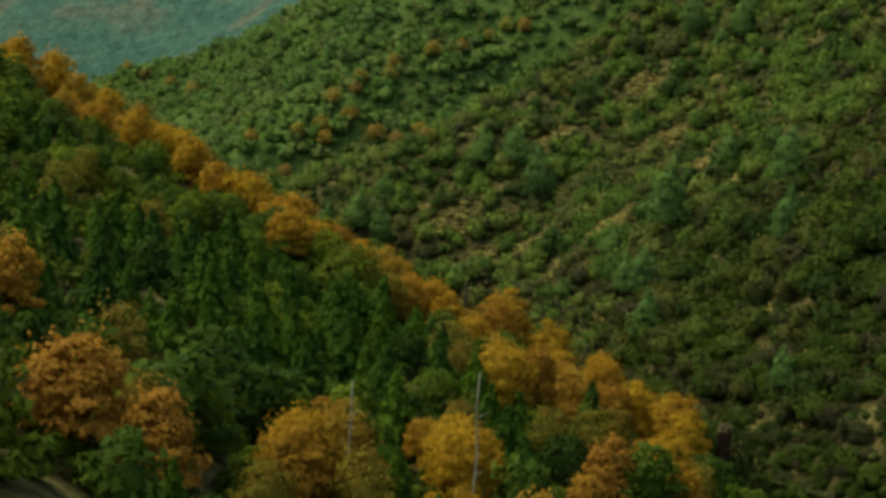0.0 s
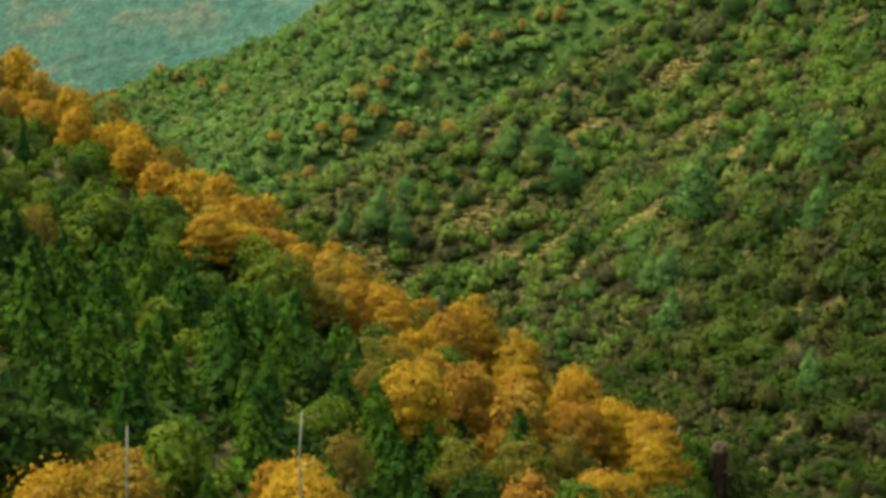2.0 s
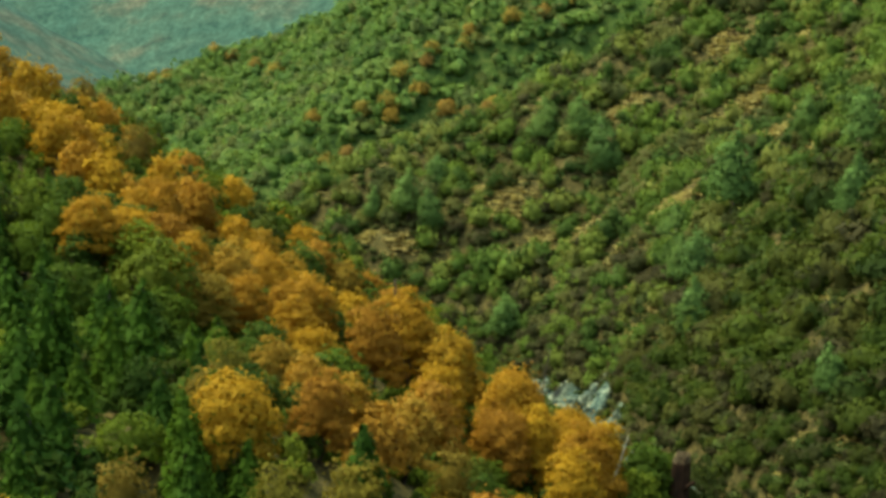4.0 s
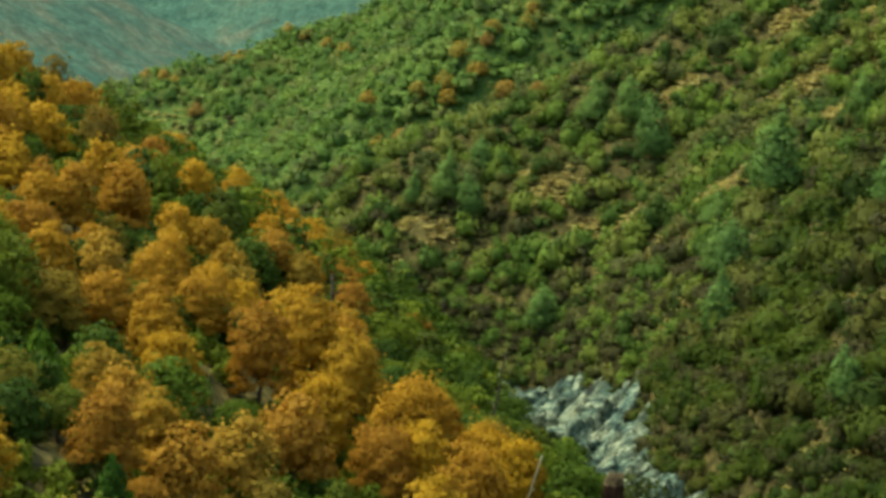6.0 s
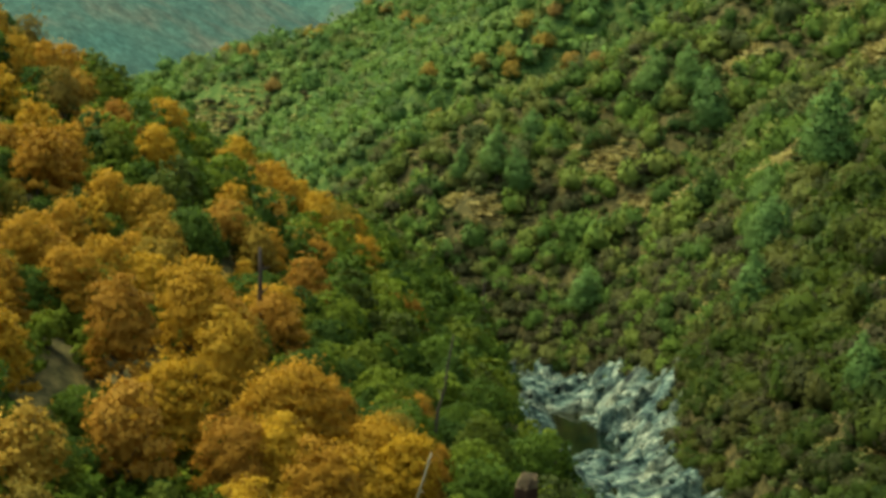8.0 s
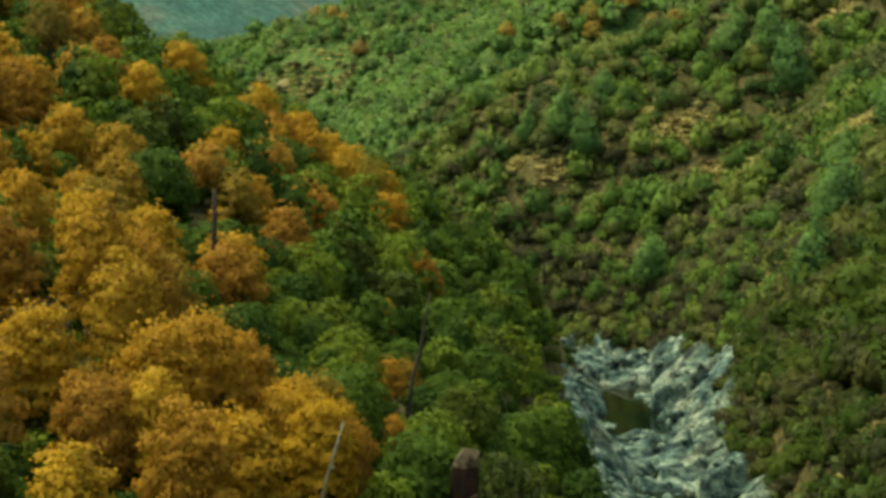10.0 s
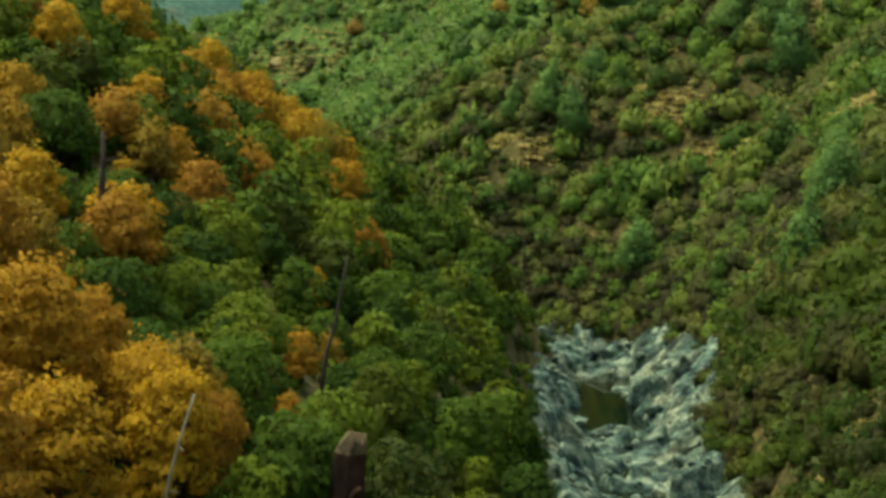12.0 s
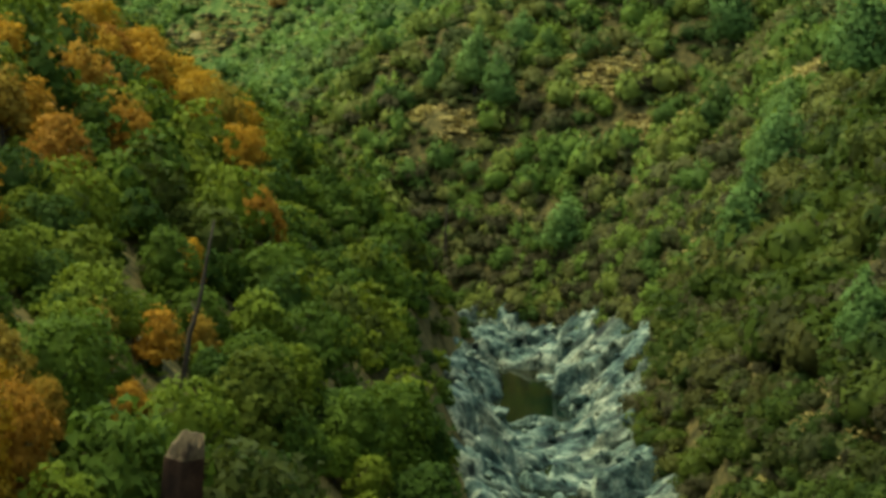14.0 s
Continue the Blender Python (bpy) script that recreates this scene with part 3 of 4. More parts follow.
BAND_OAKS = ((12, 194, 2.2), (25, 194, 2.2), (3, 195, 1.8), (-6, 195, 1.6), (-16, 198, 1.6), (18, 198, 1.8), (0, 198, 1.5), (-4, 200, 1.7), (20, 200, 2.0), (12, 201, 1.6), (24, 202, 2.3), (-9, 202, 1.8), (-14, 202, 1.6), (-1, 203, 1.5), (18, 205, 2.2), (-12, 206, 1.6), (-6, 207, 1.6),
             (6, 208, 3.0), (25, 210, 1.6), (18, 211, 2.0), (12, 212, 2.8), (22, 213, 1.8), (19, 216, 1.3), (25, 215, 1.3), (-1, 215, 1.4), (8, 217, 2.5), (-5, 217, 1.4), (8, 222, 2.0))
UPPER_OAKS = ((-4, 228, 1.3), (7, 228, 1.5), (-21, 231, 1.6), (-9, 232, 1.6), (-25, 234, 1.7), (-19, 235, 1.6), (-28, 237, 1.9), (-32, 241, 2.3), (-1, 242, 1.6), (4, 244, 1.8), (-6, 243, 1.4), (3, 248, 1.9), (-19, 247, 2.0), (-9, 253, 1.7), (-17, 257, 1.8), (-22, 258, 1.9),
              (-26, 261, 1.8), (-15, 264, 1.4), (-6, 270, 1.5), (-10, 271, 2.0), (-3, 274, 1.2), (-7, 276, 1.3), (-23, 284, 1.5), (-29, 288, 1.6), (-36, 289, 1.9), (-8, 296, 1.3), (-46, 299, 2.0), (-15, 299, 1.7))
SHOULDER_OAKS = ((-44, 311, 1.9), (-5, 313, 1.2), (-48, 317, 2.4), (-26, 325, 1.8), (-40, 329, 1.9), (-31, 329, 1.7), (-29, 333, 1.9), (-25, 335, 2.0), (-21, 336, 1.9), (-33, 338, 2.1), (-28, 339, 2.1), (-19, 340, 1.9), (-24, 345, 2.1), (-19, 346, 1.7), (-28, 350, 2.0), (-33, 351, 2.0))
SKYLINE_OAKS = ((-39, 278, 2.3), (-45, 285, 2.2), (-51, 292, 2.4), (-57, 299, 2.4), (-63, 306, 2.6), (-66, 299, 2.4), (-61, 301, 2.4), (-54, 306, 2.4), (-49, 307, 2.2), (-45, 304, 2.0), (-38, 266, 2.0), (-36, 254, 2.0), (-70, 312, 2.6), (-40, 247, 1.8), (-46, 270, 2.0))
HOLLOW_OAKS = ((-14, 284, 1.4), (0, 267, 1.5), (-5, 263, 1.0), (-14, 293, 1.3), (-10, 295, 1.3), (-6, 290, 1.5), (0, 303, 1.3), (-15, 334, 2.1), (23, 218, 1.3))
SMALL_OAKS = ((22, 224, 0.9), (22, 233, 1.0), (16, 240, 1.2), (15.5, 250, 1.25), (13.5, 262, 1.0), (6, 276, 0.8), (29, 213, 1.0))
GOLD = LOW_OAKS + BAND_OAKS + UPPER_OAKS + SHOULDER_OAKS + SKYLINE_OAKS + HOLLOW_OAKS + SMALL_OAKS
for x, y, r in GOLD:
    p = rng.random()
    late = (0.7, 0.92) if y < 120 else (0.5, 0.7) if y < 150 else (0.95, 1.0) if y < 225 else (0.87, 0.98)
    kind = (close_oaks if y < 226 else oaks) if p < late[0] or r < 1.3 and y > 225 else rusts if p < late[1] else fading
    kind.plant(x, y, min(1.25, 0.5 + 0.3 * r) if r > 1.25 else 0.5 * r, rng, tall=(min(1.12, 0.72 + 0.17 * r) if r > 1.25 else 0.6) * (1.18 if x > 5 and 192 < y < 224 else 1.28 if x < -44 and 291 < y < 313 else 1.0))


def open_spot(x, y, r):
    return all(math.hypot(x - a, y - b) > c for a, b, c in CLEAR) and all(math.hypot(x - a, y - b) > 1.1 * c + r for a, b, c in GOLD)


def spires(x, y):
    return 116 < y < 190 and x < 10 - 0.22 * (y - 130)


def on_slope(x, y, d, right, near=0):
    near = near or (14 if 300 < y < 375 else 9)
    return not right and d > near and y + 0.25 * x < 412 and x > -10 - 0.24 * y


for x, y in jittered(-110, 20, 116, 190, 4.6, rng):
    d, floor, right = river_at(x, y)
    if not on_slope(x, y, d, right) or not spires(x, y) or not open_spot(x, y, 1.0):
        continue
    p = rng.random()
    if p < 0.8:
        firs.plant(x, y, rng.uniform(0.45, 0.9) * (0.75 if x < -26 else 1.0), rng)
    elif p < 0.9:
        green_places.append((x, y, rng.uniform(0.5, 0.8), 1.1))
    elif p < 0.96:
        fading.plant(x, y, rng.uniform(0.6, 0.8), rng)
for x, y in jittered(-110, 60, 84, 405, 5.3, rng):
    d, floor, right = river_at(x, y)
    if not on_slope(x, y, d, right) or spires(x, y) or not open_spot(x, y, 1.2):
        continue
    band = line_gap(x, y, (24, 190), (-62, 290)) < 13
    p = rng.random()
    if band and d > 46 and y > 225 and p < 0.5:
        kind, size = (oaks if p < 0.36 else rusts), rng.uniform(0.7, 0.95)
    elif band and d > 22:
        kind, size = (greens if p < 0.85 else fading), rng.uniform(0.42, 0.66)
    elif x < -26 and 178 < y < 250:
        kind, size = (greens if p < 0.6 else firs), rng.uniform(0.4, 0.6)
    elif y <= 178:
        kind, size = (rusts if p < 0.05 else fading if p < 0.3 else firs if p < 0.5 else greens), rng.uniform(0.65, 0.95)
    elif x > 22 and 160 < y < 222:
        kind, size = greens, rng.uniform(0.3, 0.5) if y > 188 else rng.uniform(0.5, 0.7)
    else:
        kind, size = (greens if p < 0.97 or d < 34 else rusts), rng.uniform(0.65, 1.0)
    if kind is greens:
        size *= rng.choice((0.6, 0.85, 1.0, 1.15))
        green_places.append((x, y, size, rng.uniform(0.85, 1.2)))
    else:
        kind.plant(x, y, size, rng)
for x, y in jittered(-130, 70, 176, 412, 4.0, rng):
    d, floor, right = river_at(x, y)
    if 200 < y < 405 and d < 16 and on_slope(x, y, d, right, 10.5 if y < 372 else 6) and rng.random() < 0.9:
        green_places.append((x, y, rng.uniform(0.3, 0.45), rng.uniform(0.8, 1.2)))
    elif on_slope(x, y, d, right) and rng.random() < 0.42:
        green_places.append((x, y, rng.uniform(0.35, 0.6), rng.uniform(0.85, 1.2)))
for x, y in jittered(-50, 60, 84, 234, 3.6, rng):
    d, floor, right = river_at(x, y)
    if on_slope(x, y, d, right) and rng.random() < (0.95 if x > 15 or y < 135 else 0.55):
        green_places.append((x, y, rng.uniform(0.3, 0.455), rng.uniform(0.85, 1.2)))
for x, y in jittered(-70, 24, 186, 345, 3.8, rng):
    d, floor, right = river_at(x, y)
    if on_slope(x, y, d, right) and d > 22 and d < 95 and rng.random() < 0.85:
        green_places.append((x, y, rng.uniform(0.3, 0.455), rng.uniform(0.8, 1.15)))
for x, y in jittered(12, 42, 184, 236, 2.6, rng):
    d, floor, right = river_at(x, y)
    if on_slope(x, y, d, right) and line_gap(x, y, (32, 216), (34, 212)) > 1.6:
        green_places.append((x, y, rng.uniform(0.26, 0.42), rng.uniform(0.8, 1.2)))
for x, y in jittered(-45, 24, 92, 198, 2.8, rng):
    d, floor, right = river_at(x, y)
    if on_slope(x, y, d, right) and rng.random() < 0.75:
        green_places.append((x, y, rng.uniform(0.24, 0.38), rng.uniform(0.8, 1.2)))
green_places = [p for p in green_places if all(math.hypot(p[0] - a, p[1] - b) > c for a, b, c in CLEAR) and all(math.hypot(p[0] - a, p[1] - b + 0.8) > c * 1.8 for a, b, c in SMALL_OAKS)]
for a, b, c in CLEAR[2:]:
    green_places += [(a + rng.uniform(-c, c), b + rng.uniform(-c, c), rng.uniform(0.2, 0.3), 0.8) for k in range(4)]
for x, y, size in ((29.2, 216.6, 1.3), (30.4, 219.4, 1.45), (33.2, 219.6, 1.45), (35.2, 218.2, 1.3), (28.6, 213, 1.0), (36, 214.8, 1.05), (33.6, 212, 0.6), (31.2, 213.6, 0.85), (34.2, 214.4, 0.8)):
    greens.plant(x, y, size * 0.8, rng, tall=size * 1.08)
small_places = [p for p in green_places if p[2] < 0.46]
green_places = sorted((p for p in green_places if p[2] >= 0.46), key=lambda p: math.hypot(p[0] - 40, p[1] - 200))
for x, y, size, tall in green_places[:290]:
    greens.plant(x, y, size, rng)

# the far bank: bushes with gaps of dry grass, pines standing above them
BARE = ((25, 460, 3.4), (30, 442, 2.6), (54, 413, 3.2), (60, 396, 3.6), (37, 406, 2.8), (33, 408, 2.4), (25, 410, 3), (-21, 439, 2.6), (9, 431, 3.2), (2, 441, 3.2), (30, 376, 2.8),
        (58, 325, 3), (52, 437, 3.4), (50, 463, 3), (-4, 448, 2.4), (-28, 443, 2), (17, 425, 3), (28, 391, 2.6), (55, 285, 1.8), (49, 294, 2), (61, 452, 3), (47, 467, 2.6),
        (60, 425, 3), (84, 440, 3), (60, 334, 2.4))


def bare(x, y, wide=0.0):
    return any(((x - a) * 0.8) ** 2 + ((y - b) * 1.15) ** 2 < (r + wide) ** 2 for a, b, r in BARE)


def stuff(name, label, category, shapes, places, mat, lift=0.0):
    """Many plants too many to count, joined into one mesh."""
    vs, fs, ns, at = [], [], [], 0
    data = []
    for m in shapes:
        v = np.array([p.co[:] for p in m.vertices])
        n = np.array([p.vector[:] for p in m.corner_normals])
        idx = np.array([l.vertex_index for l in m.loops])
        vn = np.zeros_like(v)
        vn[idx] = n
        data.append((v, [list(p.vertices) for p in m.polygons], vn))
    for x, y, size, tall in places:
        v, f, n = data[int(rng.integers(len(data)))]
        a = rng.uniform(0, 6.28)
        c, s = math.cos(a), math.sin(a)
        turn = np.array([[c, s, 0], [-s, c, 0], [0, 0, 1]])
        vs.append((v * (rng.uniform(0.8, 1.25), 1, 1)) @ turn * (size, size, size * tall) + (x, y, z_at(x, y) - 0.1))
        ns.append(unit((n @ turn) * (1 - lift) + (0, 0, lift)))
        fs.extend([[i + at for i in q] for q in f])
        at += len(v)
    return tagged(new(name, mesh_of(name, np.concatenate(vs), fs, mat, np.concatenate(ns))), label, category, kind="stuff")


shapes = [crown_mesh("clump", dome(rng, w, t, 1.0, 14, 0.34, 0.85), 340, 0.56, WOOD_LEAVES, rng, low=-0.5, cores=4) for w, t in ((3.7, 6.0), (3.2, 6.4), (4.0, 5.4))]
stuff("evergreen_woods", "dense evergreen woods of the inner slope", "woods", shapes, green_places[290:], WOOD_LEAVES)
for m in shapes:
    bpy.data.meshes.remove(m)
shapes = [crown_mesh("clump", dome(rng, w, t, 0.3, 6), 100, 0.92, WOOD_LEAVES, rng, low=-0.4, cores=2) for w, t in ((3.7, 5.0), (3.2, 5.6))]
stuff("undergrowth", "low evergreen undergrowth between the trees", "undergrowth", shapes, small_places, WOOD_LEAVES)
for m in shapes:
    bpy.data.meshes.remove(m)

near_places, dry_places = [], []
FAR_BARE = ((-153, 656, 13), (-165, 661, 9), (-176, 666, 6), (-112, 642, 4), (-121, 639, 4), (-140, 650, 6))

def brush_spot(x, y):
    d, floor, right = river_at(x, y)
    return d if right and y - 0.45 * x < 512 and d > bed_reach(y, True) - 0.7 and x < 40 + 0.25 * (y - 100) and not bare(x, y, -0.2) else 0


for step, lo, hi, chance in ((3.9, 1.8, 3.0, 0.9), (2.9, 1.0, 1.8, 0.55), (1.7, 0.6, 1.3, 0.75)):
    for x, y in jittered(-60, 150, 235, 570, step, rng):
        x, y = x + rng.normal(0, 0.25) * step, y + rng.normal(0, 0.25) * step
        d = brush_spot(x, y)
        rib = float(ribs(x, y)) + 0.6 * math.sin(x * 0.5 + 2) * math.sin(y * 0.45 + 0.2 * x)
        if not d or (step < 2 and d > bed_reach(y, True) + 9) or rng.random() > chance - (0.4 if rib > 0.9 and d > 25 else 0):
            continue
        size = rng.uniform(lo, hi) * (1.1 if rib < -0.3 else 0.8 if rib > 0.7 else 1.0)
        if bare(x, y, size * 0.34 - 0.15):
            continue
        if step < 2 and y > 375:
            size *= 1.35
        if d < bed_reach(y, True) + 7 and step > 3:
            size *= 0.6
        elif y - 0.25 * x < 352:
            if step < 3 and rng.random() < 0.35:
                continue
            size *= 1.25 if step > 3 else 1.1
        if d < 28 and rng.random() < (0.55 if step < 2 else 0.35 if y > 372 else 0.16) or rng.random() < 0.08:
            dry_places.append((x, y, size * 0.9, rng.uniform(0.8, 1.1)))
        else:
            near_places.append((x, y, size, rng.uniform(0.95, 1.5)))
for x, y in jittered(-34, 60, 262, 428, 1.6, rng):
    d, floor, right = river_at(x, y)
    reach = float(bed_reach(y, True))
    if right and reach + 0.2 < d < reach + 11 and rng.random() < (0.85 if y > 372 else 0.5):
        kind = dry_places if rng.random() < (0.5 if y > 372 else 0.3) else near_places
        kind.append((x, y, rng.uniform(0.9, 1.8), rng.uniform(0.9, 1.4)))
for x, y in jittered(-20, 90, 262, 375, 4.9, rng):
    d = brush_spot(x, y)
    if bed_reach(y, True) + 2.2 < d < 48 and rng.random() < 0.62:
        near_places.append((x, y, rng.uniform(2.1, 3.2), rng.uniform(0.95, 1.2)))
near_places.sort(key=lambda p: p[1] - 0.3 * p[0])
for x, y, size, tall in near_places[:290]:
    brush.plant(x, y, size, rng, 0.1)
dry_places.sort(key=lambda p: p[1] - 0.3 * p[0])
for x, y, size, tall in dry_places[:200]:
    scrub.plant(x, y, size, rng, 0.1)
for a, b, r in FAR_BARE:
    for k in range(int(r * 2.5)):
        dry_places.append((a + rng.normal(0, r * 0.5), b + rng.normal(0, r * 0.5), rng.uniform(0.7, 1.5), rng.uniform(0.6, 0.9)))
low_places = []
for x, y in jittered(-60, 150, 250, 570, 2.6, rng):
    if brush_spot(x, y) and rng.random() < 0.9:
        low_places.append((x, y, rng.uniform(1.0, 1.6), rng.uniform(0.55, 0.95)))
shapes = [shrub_mesh("low growth", LOW_LEAVES, rng, 27, 0.88, 3) for k in range(3)]
stuff("low_brush", "low olive brush between the larger bushes", "brush", shapes, low_places, LOW_LEAVES)
for m in shapes:
    bpy.data.meshes.remove(m)
shapes = [shrub_mesh("thicket", DRY_LEAVES, rng) for k in range(3)]
stuff("dry_thickets", "brown leafless thickets on the far bank", "brush", shapes, dry_places[200:], DRY_LEAVES)
for m in shapes:
    bpy.data.meshes.remove(m)
# low places get the darkened leaves, in place of shade deep in the valley
lower = [p for p in near_places[290:] if p[1] - 0.1 * p[0] + rng.normal(0, 7) < 372]
upper = [p for p in near_places[290:] if p not in lower]
shapes = [shrub_mesh("bush", SHADED_LOWER_LEAVES, rng, 140, 0.42) for k in range(4)]
stuff("scrub_oaks", "green brush low on the far bank, darkened for valley shade", "brush", shapes, lower, SHADED_LOWER_LEAVES)
for m in shapes:
    bpy.data.meshes.remove(m)
shapes = [shrub_mesh("bush", SHRUB_LEAVES, rng) for k in range(5)]
stuff("chaparral", "olive green brush covering the dry far bank", "brush", shapes, upper, SHRUB_LEAVES)
for m in shapes:
    bpy.data.meshes.remove(m)

PINES = ((-20, 443, 0.9), (-14, 439, 0.75), (-14, 451, 0.7), (22, 438, 0.95), (45, 387, 1.15), (39, 365, 0.8), (38, 347, 0.9), (9, 455, 0.8), (17, 449, 0.85), (-28, 447, 0.65), (54, 295, 0.65), (36, 374, 0.7), (3, 414, 0.85), (35, 397, 0.6), (62, 345, 0.9), (66, 370, 1.0), (60, 470, 0.9), (70, 462, 0.9))
for x, y, size in PINES:
    pines.plant(x, y, size * 1.4, rng)
for x, y in jittered(60, 130, 330, 480, 24, rng):
    d, floor, right = river_at(x, y)
    if right and 18 < d and rng.random() < 0.5 and x < 40 + 0.25 * (y - 100):
        pines.plant(x, y, rng.uniform(0.6, 0.9), rng)

# the slopes behind
far_places = []
for x, y in jittered(-330, 170, 440, 790, 3.7, rng):
    d, floor, right = river_at(x, y)
    if d < 6 or y > 735 or (y < 475 and not right) or (right and x > -60 and y - 0.45 * x < 510) or x > 40 + 0.25 * (y - 100) or x < -95 - 0.42 * (y - 350):
        continue
    if any(math.hypot(x - a, y - b) < c for a, b, c in FAR_BARE):
        continue
    far_places.append((x, y, rng.choice((1.4, 1.9, 2.3, 2.8)) * rng.uniform(0.85, 1.15), rng.uniform(0.8, 1.3)))
shapes = [shrub_mesh("clump", HAZED_FAR_LEAVES, rng, 32, 0.88, 3) for k in range(4)]
stuff("far_woods", "green woods on the slopes behind, paled for haze", "woods", shapes, far_places, HAZED_FAR_LEAVES, 0.25)
for m in shapes:
    bpy.data.meshes.remove(m)
FAR_ORANGE = ((-24, 539), (-15, 546), (-25, 535), (-31, 531), (-16, 542), (-4, 548), (12, 557), (22, 556), (-33, 521), (-40, 522), (-53, 523), (-47, 508), (-43, 513), (-7, 522), (-13, 519), (-19, 523), (-34, 524), (-26, 527), (-4, 470), (4, 552), (17, 560),
              (-152, 681), (-137, 655), (-131, 689), (-122, 679), (-94, 657), (-84, 636), (-136, 690), (-127, 670), (-157, 684), (-113, 682), (-105, 676), (-165, 690))
for x, y in FAR_ORANGE:
    size = rng.uniform(0.65, 1.0)
    far_rusts.plant(x, y, size * 0.95, rng)
for x, y in jittered(-260, 60, 500, 780, 24, rng):
    d, floor, right = river_at(x, y)
    if d > 12 and right and x < -20 + 0.3 * (y - 500) and rng.random() < 0.6:
        (pines if rng.random() < 0.6 else firs).plant(x, y, rng.uniform(0.45, 0.7), rng)

# ---- the river ----
def in_pool(x, y):
    """Below one inside the still pool."""
    ux, uy = 8.0, -23.0
    t = np.clip(((x - 4.2) * ux + (y - 383) * uy) / (ux * ux + uy * uy), 0, 1)
    wave = 1 + 0.18 * np.sin(x * 0.9 + y * 0.5) + 0.12 * np.sin(y * 1.1 - x * 0.4)
    return np.hypot(x - 4.2 - t * ux, y - 383 - t * uy) / (2.0 + 3.0 * t) * wave


bx, by = np.arange(-34, 58, 0.45), np.arange(262, 422, 0.45)
rx, ry = np.meshgrid(bx, by)
rd, rf, rr = channel(RIVER, rx, ry)
edge = bed_reach(ry, rr)
inside = rd < edge + 3.5
seeds = rng.uniform((-34, 262), (58, 422), (620, 2))
seeds = seeds[channel(RIVER, seeds[:, 0], seeds[:, 1])[0] < 18]
block_z, block_tilt = 1.9 * rng.uniform(0, 1, len(seeds)) ** 1.8, rng.normal(0, 0.24, (len(seeds), 2))
px, py = rx[inside], ry[inside]
first, second, own = np.full(len(px), 1e9), np.full(len(px), 1e9), np.zeros(len(px), int)
for k, (sx, sy) in enumerate(seeds):
    ax, ay = px - sx, py - sy
    g = np.hypot((0.55 * ax + 0.83 * ay) * 0.62, (0.83 * ax - 0.55 * ay) * 1.4)
    second = np.where(g < first, first, np.minimum(second, g))
    own = np.where(g < first, k, own)
    first = np.minimum(first, g)
stone = block_z[own] + (block_tilt[own] * np.stack([px - seeds[own, 0], py - seeds[own, 1]], 1)).sum(1)
stone = stone - 2.1 * np.clip(1 - (second - first) / 0.7, 0, 1) ** 2 * (0.3 + 0.7 * (own % 3 > 0))
slope = np.clip(rd - 3.5, 0, 20) * 0.7
rz = rf - 0.6 + slope - 0.35 * np.clip(1 - rd / 4, 0, 1) * np.clip((ry - 340) / 20, 0.15, 1)
rz[inside] += stone + 0.22 * np.sin(px * 1.1 - py * 1.9 + 2 * np.sin(py * 0.7)) + 0.12 * np.sin(px * 3.1 + 2 * np.sin(py * 1.7)) * np.sin(py * 2.7)
rz = rz - 3.6 * np.clip(1.35 - in_pool(rx, ry), 0, 1) - 2.6 * np.clip(1.5 - np.hypot(rx - 6.8, ry - 387.5), 0, 1)
rz = rz - np.clip(rd - edge, 0, 9) * 2.0
full = sheet("riverbed", bx, by, rz, RIVER_ROCK)
bm = bmesh.new()
bm.from_mesh(full)
flat = inside.ravel()
bm.verts.ensure_lookup_table()
bmesh.ops.delete(bm, geom=[v for v in bm.verts if not flat[v.index]], context="VERTS")
bm.to_mesh(full)
bm.free()
tagged(new("riverbed", full), "pale grey green bedrock of the narrow river bed", "rock", kind="structure")

lx, ly = np.arange(-60, 60, 3.0), np.arange(240, 440, 3.0)
wx, wy = np.meshgrid(lx, ly)
wd, wf, _ = channel(RIVER, wx, wy)
pool = sheet("water", lx, ly, wf - 0.45, WATER)
bm = bmesh.new()
bm.from_mesh(pool)
wet = (wd < 7).ravel()
bm.verts.ensure_lookup_table()
bmesh.ops.delete(bm, geom=[v for v in bm.verts if not wet[v.index]], context="VERTS")
bm.to_mesh(pool)
bm.free()
tagged(new("water", pool), "still dark green pool between pale rocks", "water", kind="structure")


def boulder_mesh(rng, mat, level=3):
    v, f = BALLS[level]
    v = v * 1.0
    for k in range(12):
        n = unit(rng.normal(0, 1, 3))
        cut = rng.uniform(0.42, 0.75)
        over = np.maximum(0, v @ n - cut)
        v = v - over[:, None] * n * 0.97
    v = v * (1 + 0.07 * np.sin(v @ rng.normal(0, 4, 3) + 1)[:, None] + 0.05 * np.sin(v @ rng.normal(0, 9, 3))[:, None])
    mesh = mesh_of("boulder", v, f, mat)
    mesh.polygons.foreach_set("use_smooth", [False] * len(mesh.polygons))
    return mesh


def boulder_things(name, label, category, group, mat, places, rng, flat):
    shapes = [boulder_mesh(rng, mat, 2) for k in range(5)]
    for x, y, size, z in places:
        ob = tagged(new(name, shapes[int(rng.integers(5))]), label, category, group)
        ob.matrix_basis = pose(x, y, z, rng.normal(0, 14), rng.normal(0, 14), rng.uniform(0, 360))
        ob.scale = (size * rng.uniform(0.8, 1.3), size * rng.uniform(0.7, 1.1), size * rng.uniform(0.5, 0.8) * flat)


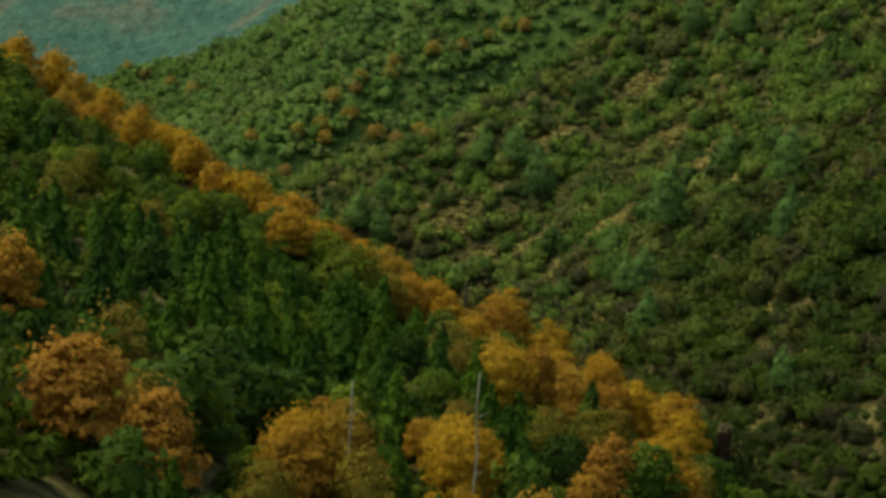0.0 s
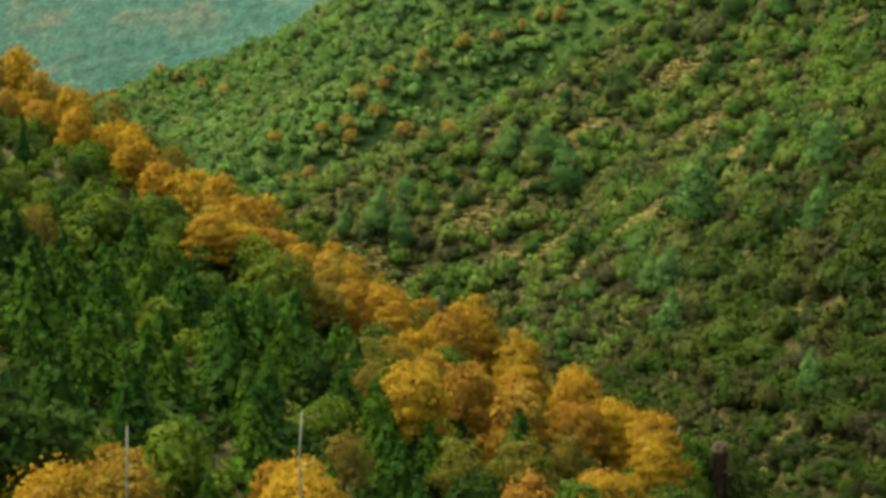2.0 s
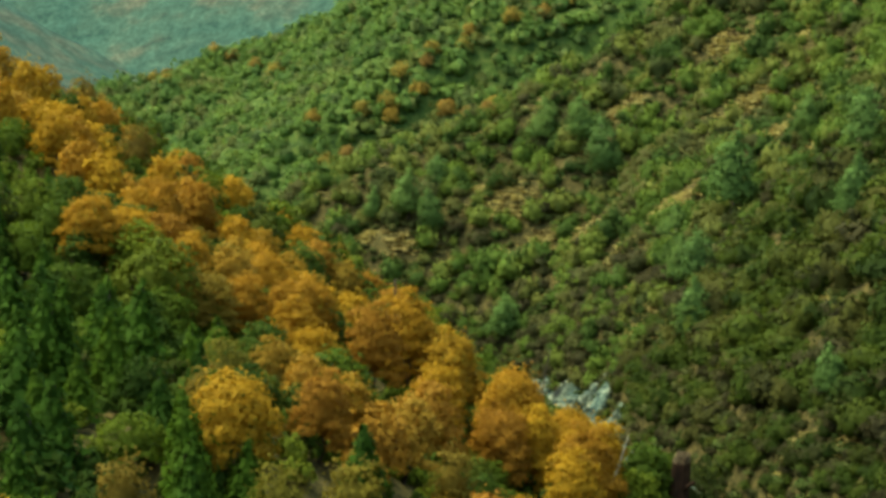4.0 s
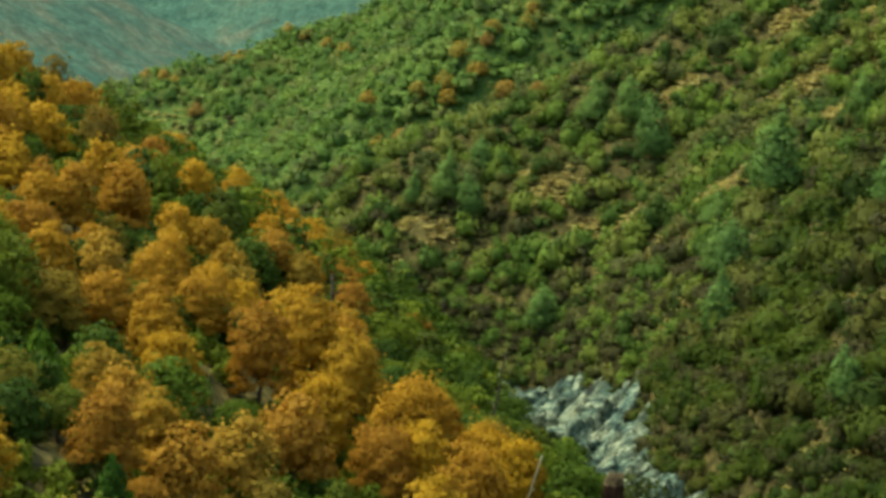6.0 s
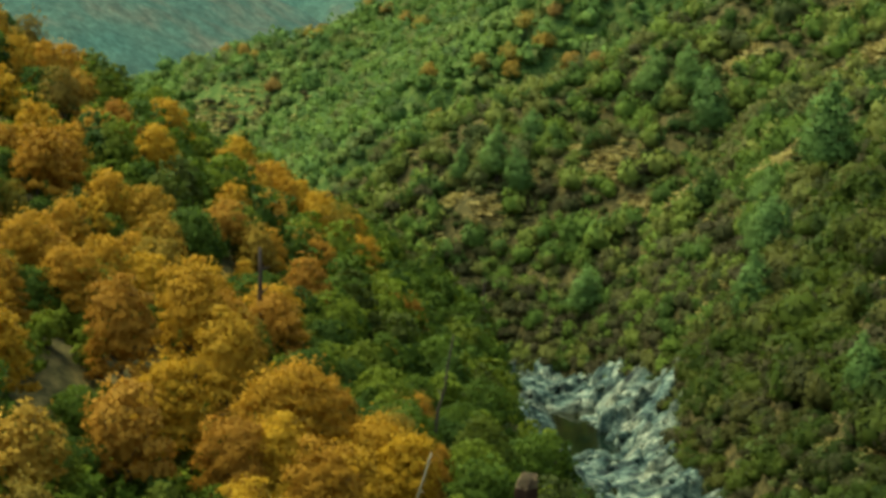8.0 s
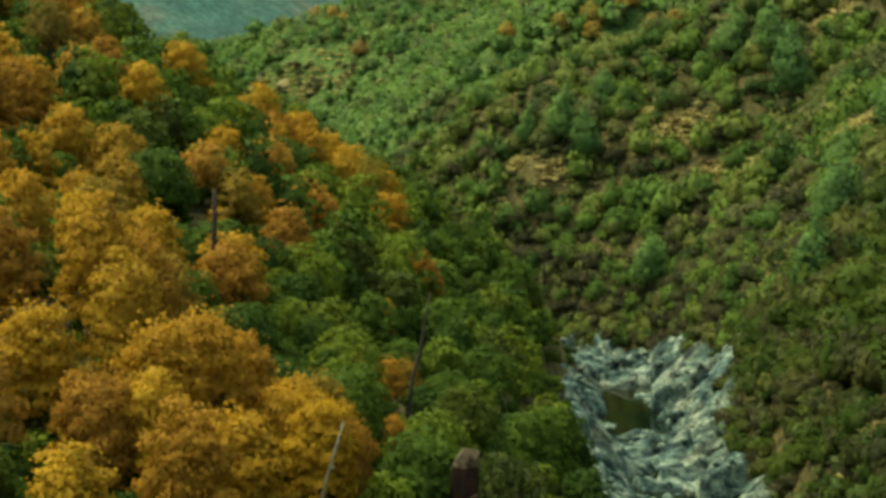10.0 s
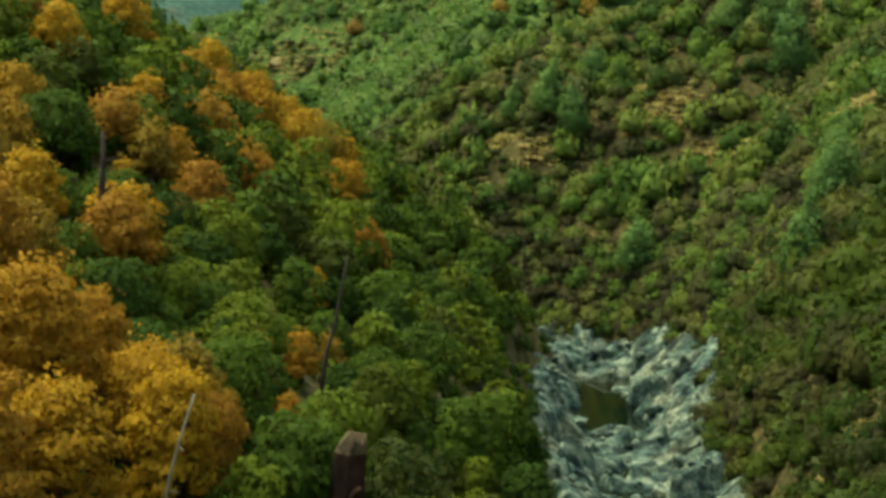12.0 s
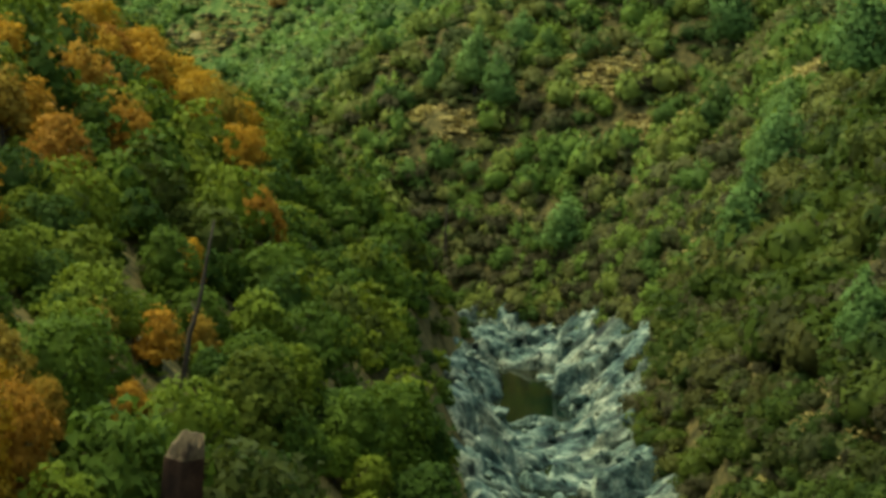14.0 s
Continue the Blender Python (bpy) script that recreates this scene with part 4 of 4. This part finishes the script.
def bed_at(x, y):
    i, j = int(round((x - bx[0]) / 0.45)), int(round((y - by[0]) / 0.45))
    return float(rz[min(max(j, 0), len(by) - 1), min(max(i, 0), len(bx) - 1)])


rocks = []
while len(rocks) < 200:
    x, y = rng.uniform(-30, 55), rng.uniform(268, 418)
    d, floor, right = river_at(x, y)
    if d < bed_reach(y, right) - 1 and in_pool(x, y) > 1.15:
        size = rng.uniform(0.35, 0.9) if rng.random() < 0.8 else rng.uniform(0.9, 1.9)
        rocks.append((x, y, size, bed_at(x, y) + size * 0.1))
boulder_things("boulder", "pale grey green granite boulder in the river bed", "boulder", "boulders of the river bed", RIVER_ROCK, rocks, rng, 1.0)

# dry grass on the bare spots
def tussock_mesh(rng):
    pts = np.stack([rng.normal(0, 0.45, 28), rng.normal(0, 0.45, 28), rng.uniform(0.02, 0.22, 28)], 1)
    v, f, n = sprigs(pts, np.tile((0.0, 0.0, 1.0), (28, 1)), 0.38, rng, 0.9)
    return mesh_of("tussock", v, f, DRY_GRASS, n)


tufts = []
for a, b, r in FAR_BARE:
    for k in range(int(r * r * 0.8)):
        tufts.append((a + rng.normal(0, r * 0.5), b + rng.normal(0, r * 0.5), rng.uniform(1.0, 1.8), rng.uniform(0.5, 0.9)))
for a, b, r in BARE:
    for k in range(int(r * r * 7)):
        tufts.append((a + rng.normal(0, r * 0.6), b + rng.normal(0, r * 0.45), rng.uniform(0.8, 1.6), rng.uniform(0.6, 1.2)))
for x, y in jittered(-40, 110, 290, 470, 5.5, rng):
    if brush_spot(x, y) > 20 and rng.random() < (0.85 if ribs(x, y) > 0.5 else 0.3):
        for k in range(9):
            tufts.append((x + rng.normal(0, 0.9), y + rng.normal(0, 0.7), rng.uniform(0.6, 1.1), rng.uniform(0.6, 1.2)))
shapes = [tussock_mesh(rng) for k in range(3)]
stuff("dry_grass", "straw coloured dry grass between the bushes", "grass", shapes, tufts, DRY_GRASS, 0.5)
for m in shapes:
    bpy.data.meshes.remove(m)

crags = [(x, y, size, z_at(x, y)) for x, y, size in ((-179, 667, 3.0), (-164, 661, 3.2), (-176, 669, 2.4), (-171, 662, 2.0), (-112, 641, 2.0), (-121, 638, 2.2), (-123, 640, 1.4))]
for a, b, r in BARE:
    for k in range(2):
        x, y = a + rng.normal(0, r * 0.45), b + rng.normal(0, r * 0.3)
        size = rng.uniform(0.5, 1.3)
        crags.append((x, y, size, z_at(x, y) - 0.1))
boulder_things("outcrop", "tan weathered rock outcrop among the bushes", "rock", "outcrops of the far bank", DRY_ROCK, crags, rng, 0.7)


# ---- dead trees ----
def snag(label, tall, radius, mat, rng, stubs=3):
    top = tagged(new("dead_tree"), label, "dead tree", "dead trees of the slope")
    verts, faces = [], []
    limb(verts, faces, (0, 0, -1), (rng.normal(0, 0.15), rng.normal(0, 0.15), tall), radius, radius * 0.35, 8, 5, rng)
    trunk = new("trunk", mesh_of("trunk", np.array(verts), faces, mat))
    trunk.parent = top
    for k in range(stubs):
        verts, faces = [], []
        z, a, r = tall * rng.uniform(0.35, 0.9), rng.uniform(0, 6.28), tall * rng.uniform(0.03, 0.08)
        limb(verts, faces, (0, 0, z), (r * math.cos(a), r * math.sin(a), z + r * rng.uniform(0.2, 0.8)), radius * 0.3, radius * 0.1, 5, 2, rng)
        stub = new("branch", mesh_of("branch", np.array(verts), faces, mat))
        stub.parent = top
    return top


for x, y, tall, radius, mat, lean, label in (
        (3, 245, 10, 0.38, CHARRED, 1, "tall dark broken trunk of a dead tree"),
        (17, 250, 11, 0.2, BARK, 11, "leaning grey trunk of a dead tree"),
        (25.4, 208, 8.6, 0.13, DEAD_WOOD, 19, "thin bleached trunk of a dead tree"),
        (-17, 421, 10, 0.3, CHARRED, 0, "dark dead trunk beside the river"),
        (2, 113, 11, 0.11, DEAD_WOOD, 3, "thin bleached trunk of a dead tree"),
        (-5, 108, 9.5, 0.11, DEAD_WOOD, 1, "thin bleached trunk of a dead tree")):
    snag(label, tall, radius, mat, rng).matrix_basis = pose(x, y, z_at(x, y), 0, lean, 0)


# a thick trunk, snapped off short, its rim broken unevenly round a hollow heart
stump = tagged(new("broken_stump"), "thick red brown snapped trunk with an uneven rim", "stump")
sides, rings = 22, ((-1.5, 1.3), (1.0, 1.05), (4.0, 0.9), (7.0, 0.8), (9.7, 0.76))
rim = 10.25 + 0.35 * np.cos(np.arange(sides) * 2 * math.pi / sides - 0.5) + np.repeat(rng.choice((-0.35, -0.1, 0.1, 0.3), 8), 3)[:sides] + rng.normal(0, 0.1, sides)
verts, faces = [], []
for k, (z, r) in enumerate(rings + ((0, 0.7), (-0.05, 0.6), (-0.9, 0.5))):
    for q in range(sides):
        a = 2 * math.pi * q / sides
        fluted = r * (1 + 0.1 * math.sin(5 * a + 0.3 * k) + 0.07 * math.sin(9 * a + 0.2 * k)) * rng.uniform(0.95, 1.05)
        verts.append((fluted * math.cos(a) + 0.03 * k, fluted * math.sin(a), z if k < len(rings) else rim[q] + z))
for k in range(len(rings) + 2):
    faces += [[k * sides + q, k * sides + (q + 1) % sides, (k + 1) * sides + (q + 1) % sides, (k + 1) * sides + q] for q in range(sides)]
faces.append([(len(rings) + 2) * sides + q for q in range(sides)])
split = (len(rings) - 1) * sides
body = new("trunk", mesh_of("trunk", np.array(verts[:split + sides]), faces[:split], RED_WOOD))
body.parent = stump
rim_part = tagged(new("rim", mesh_of("rim", np.array(verts[split:]), [[i - split for i in f] for f in faces[split:]], SPLIT_WOOD)), "pale splintered rim")
rim_part.parent = stump
verts, faces = [], []
limb(verts, faces, (0.5, -0.6, 7.4), (1.3, -1.5, 8.3), 0.26, 0.16, 7, 3, rng)
knot = new("branch_stub", mesh_of("branch_stub", np.array(verts), faces, RED_WOOD))
knot.parent = stump
stump.matrix_basis = pose(32, 216, z_at(32, 216), 0, 3, 0)
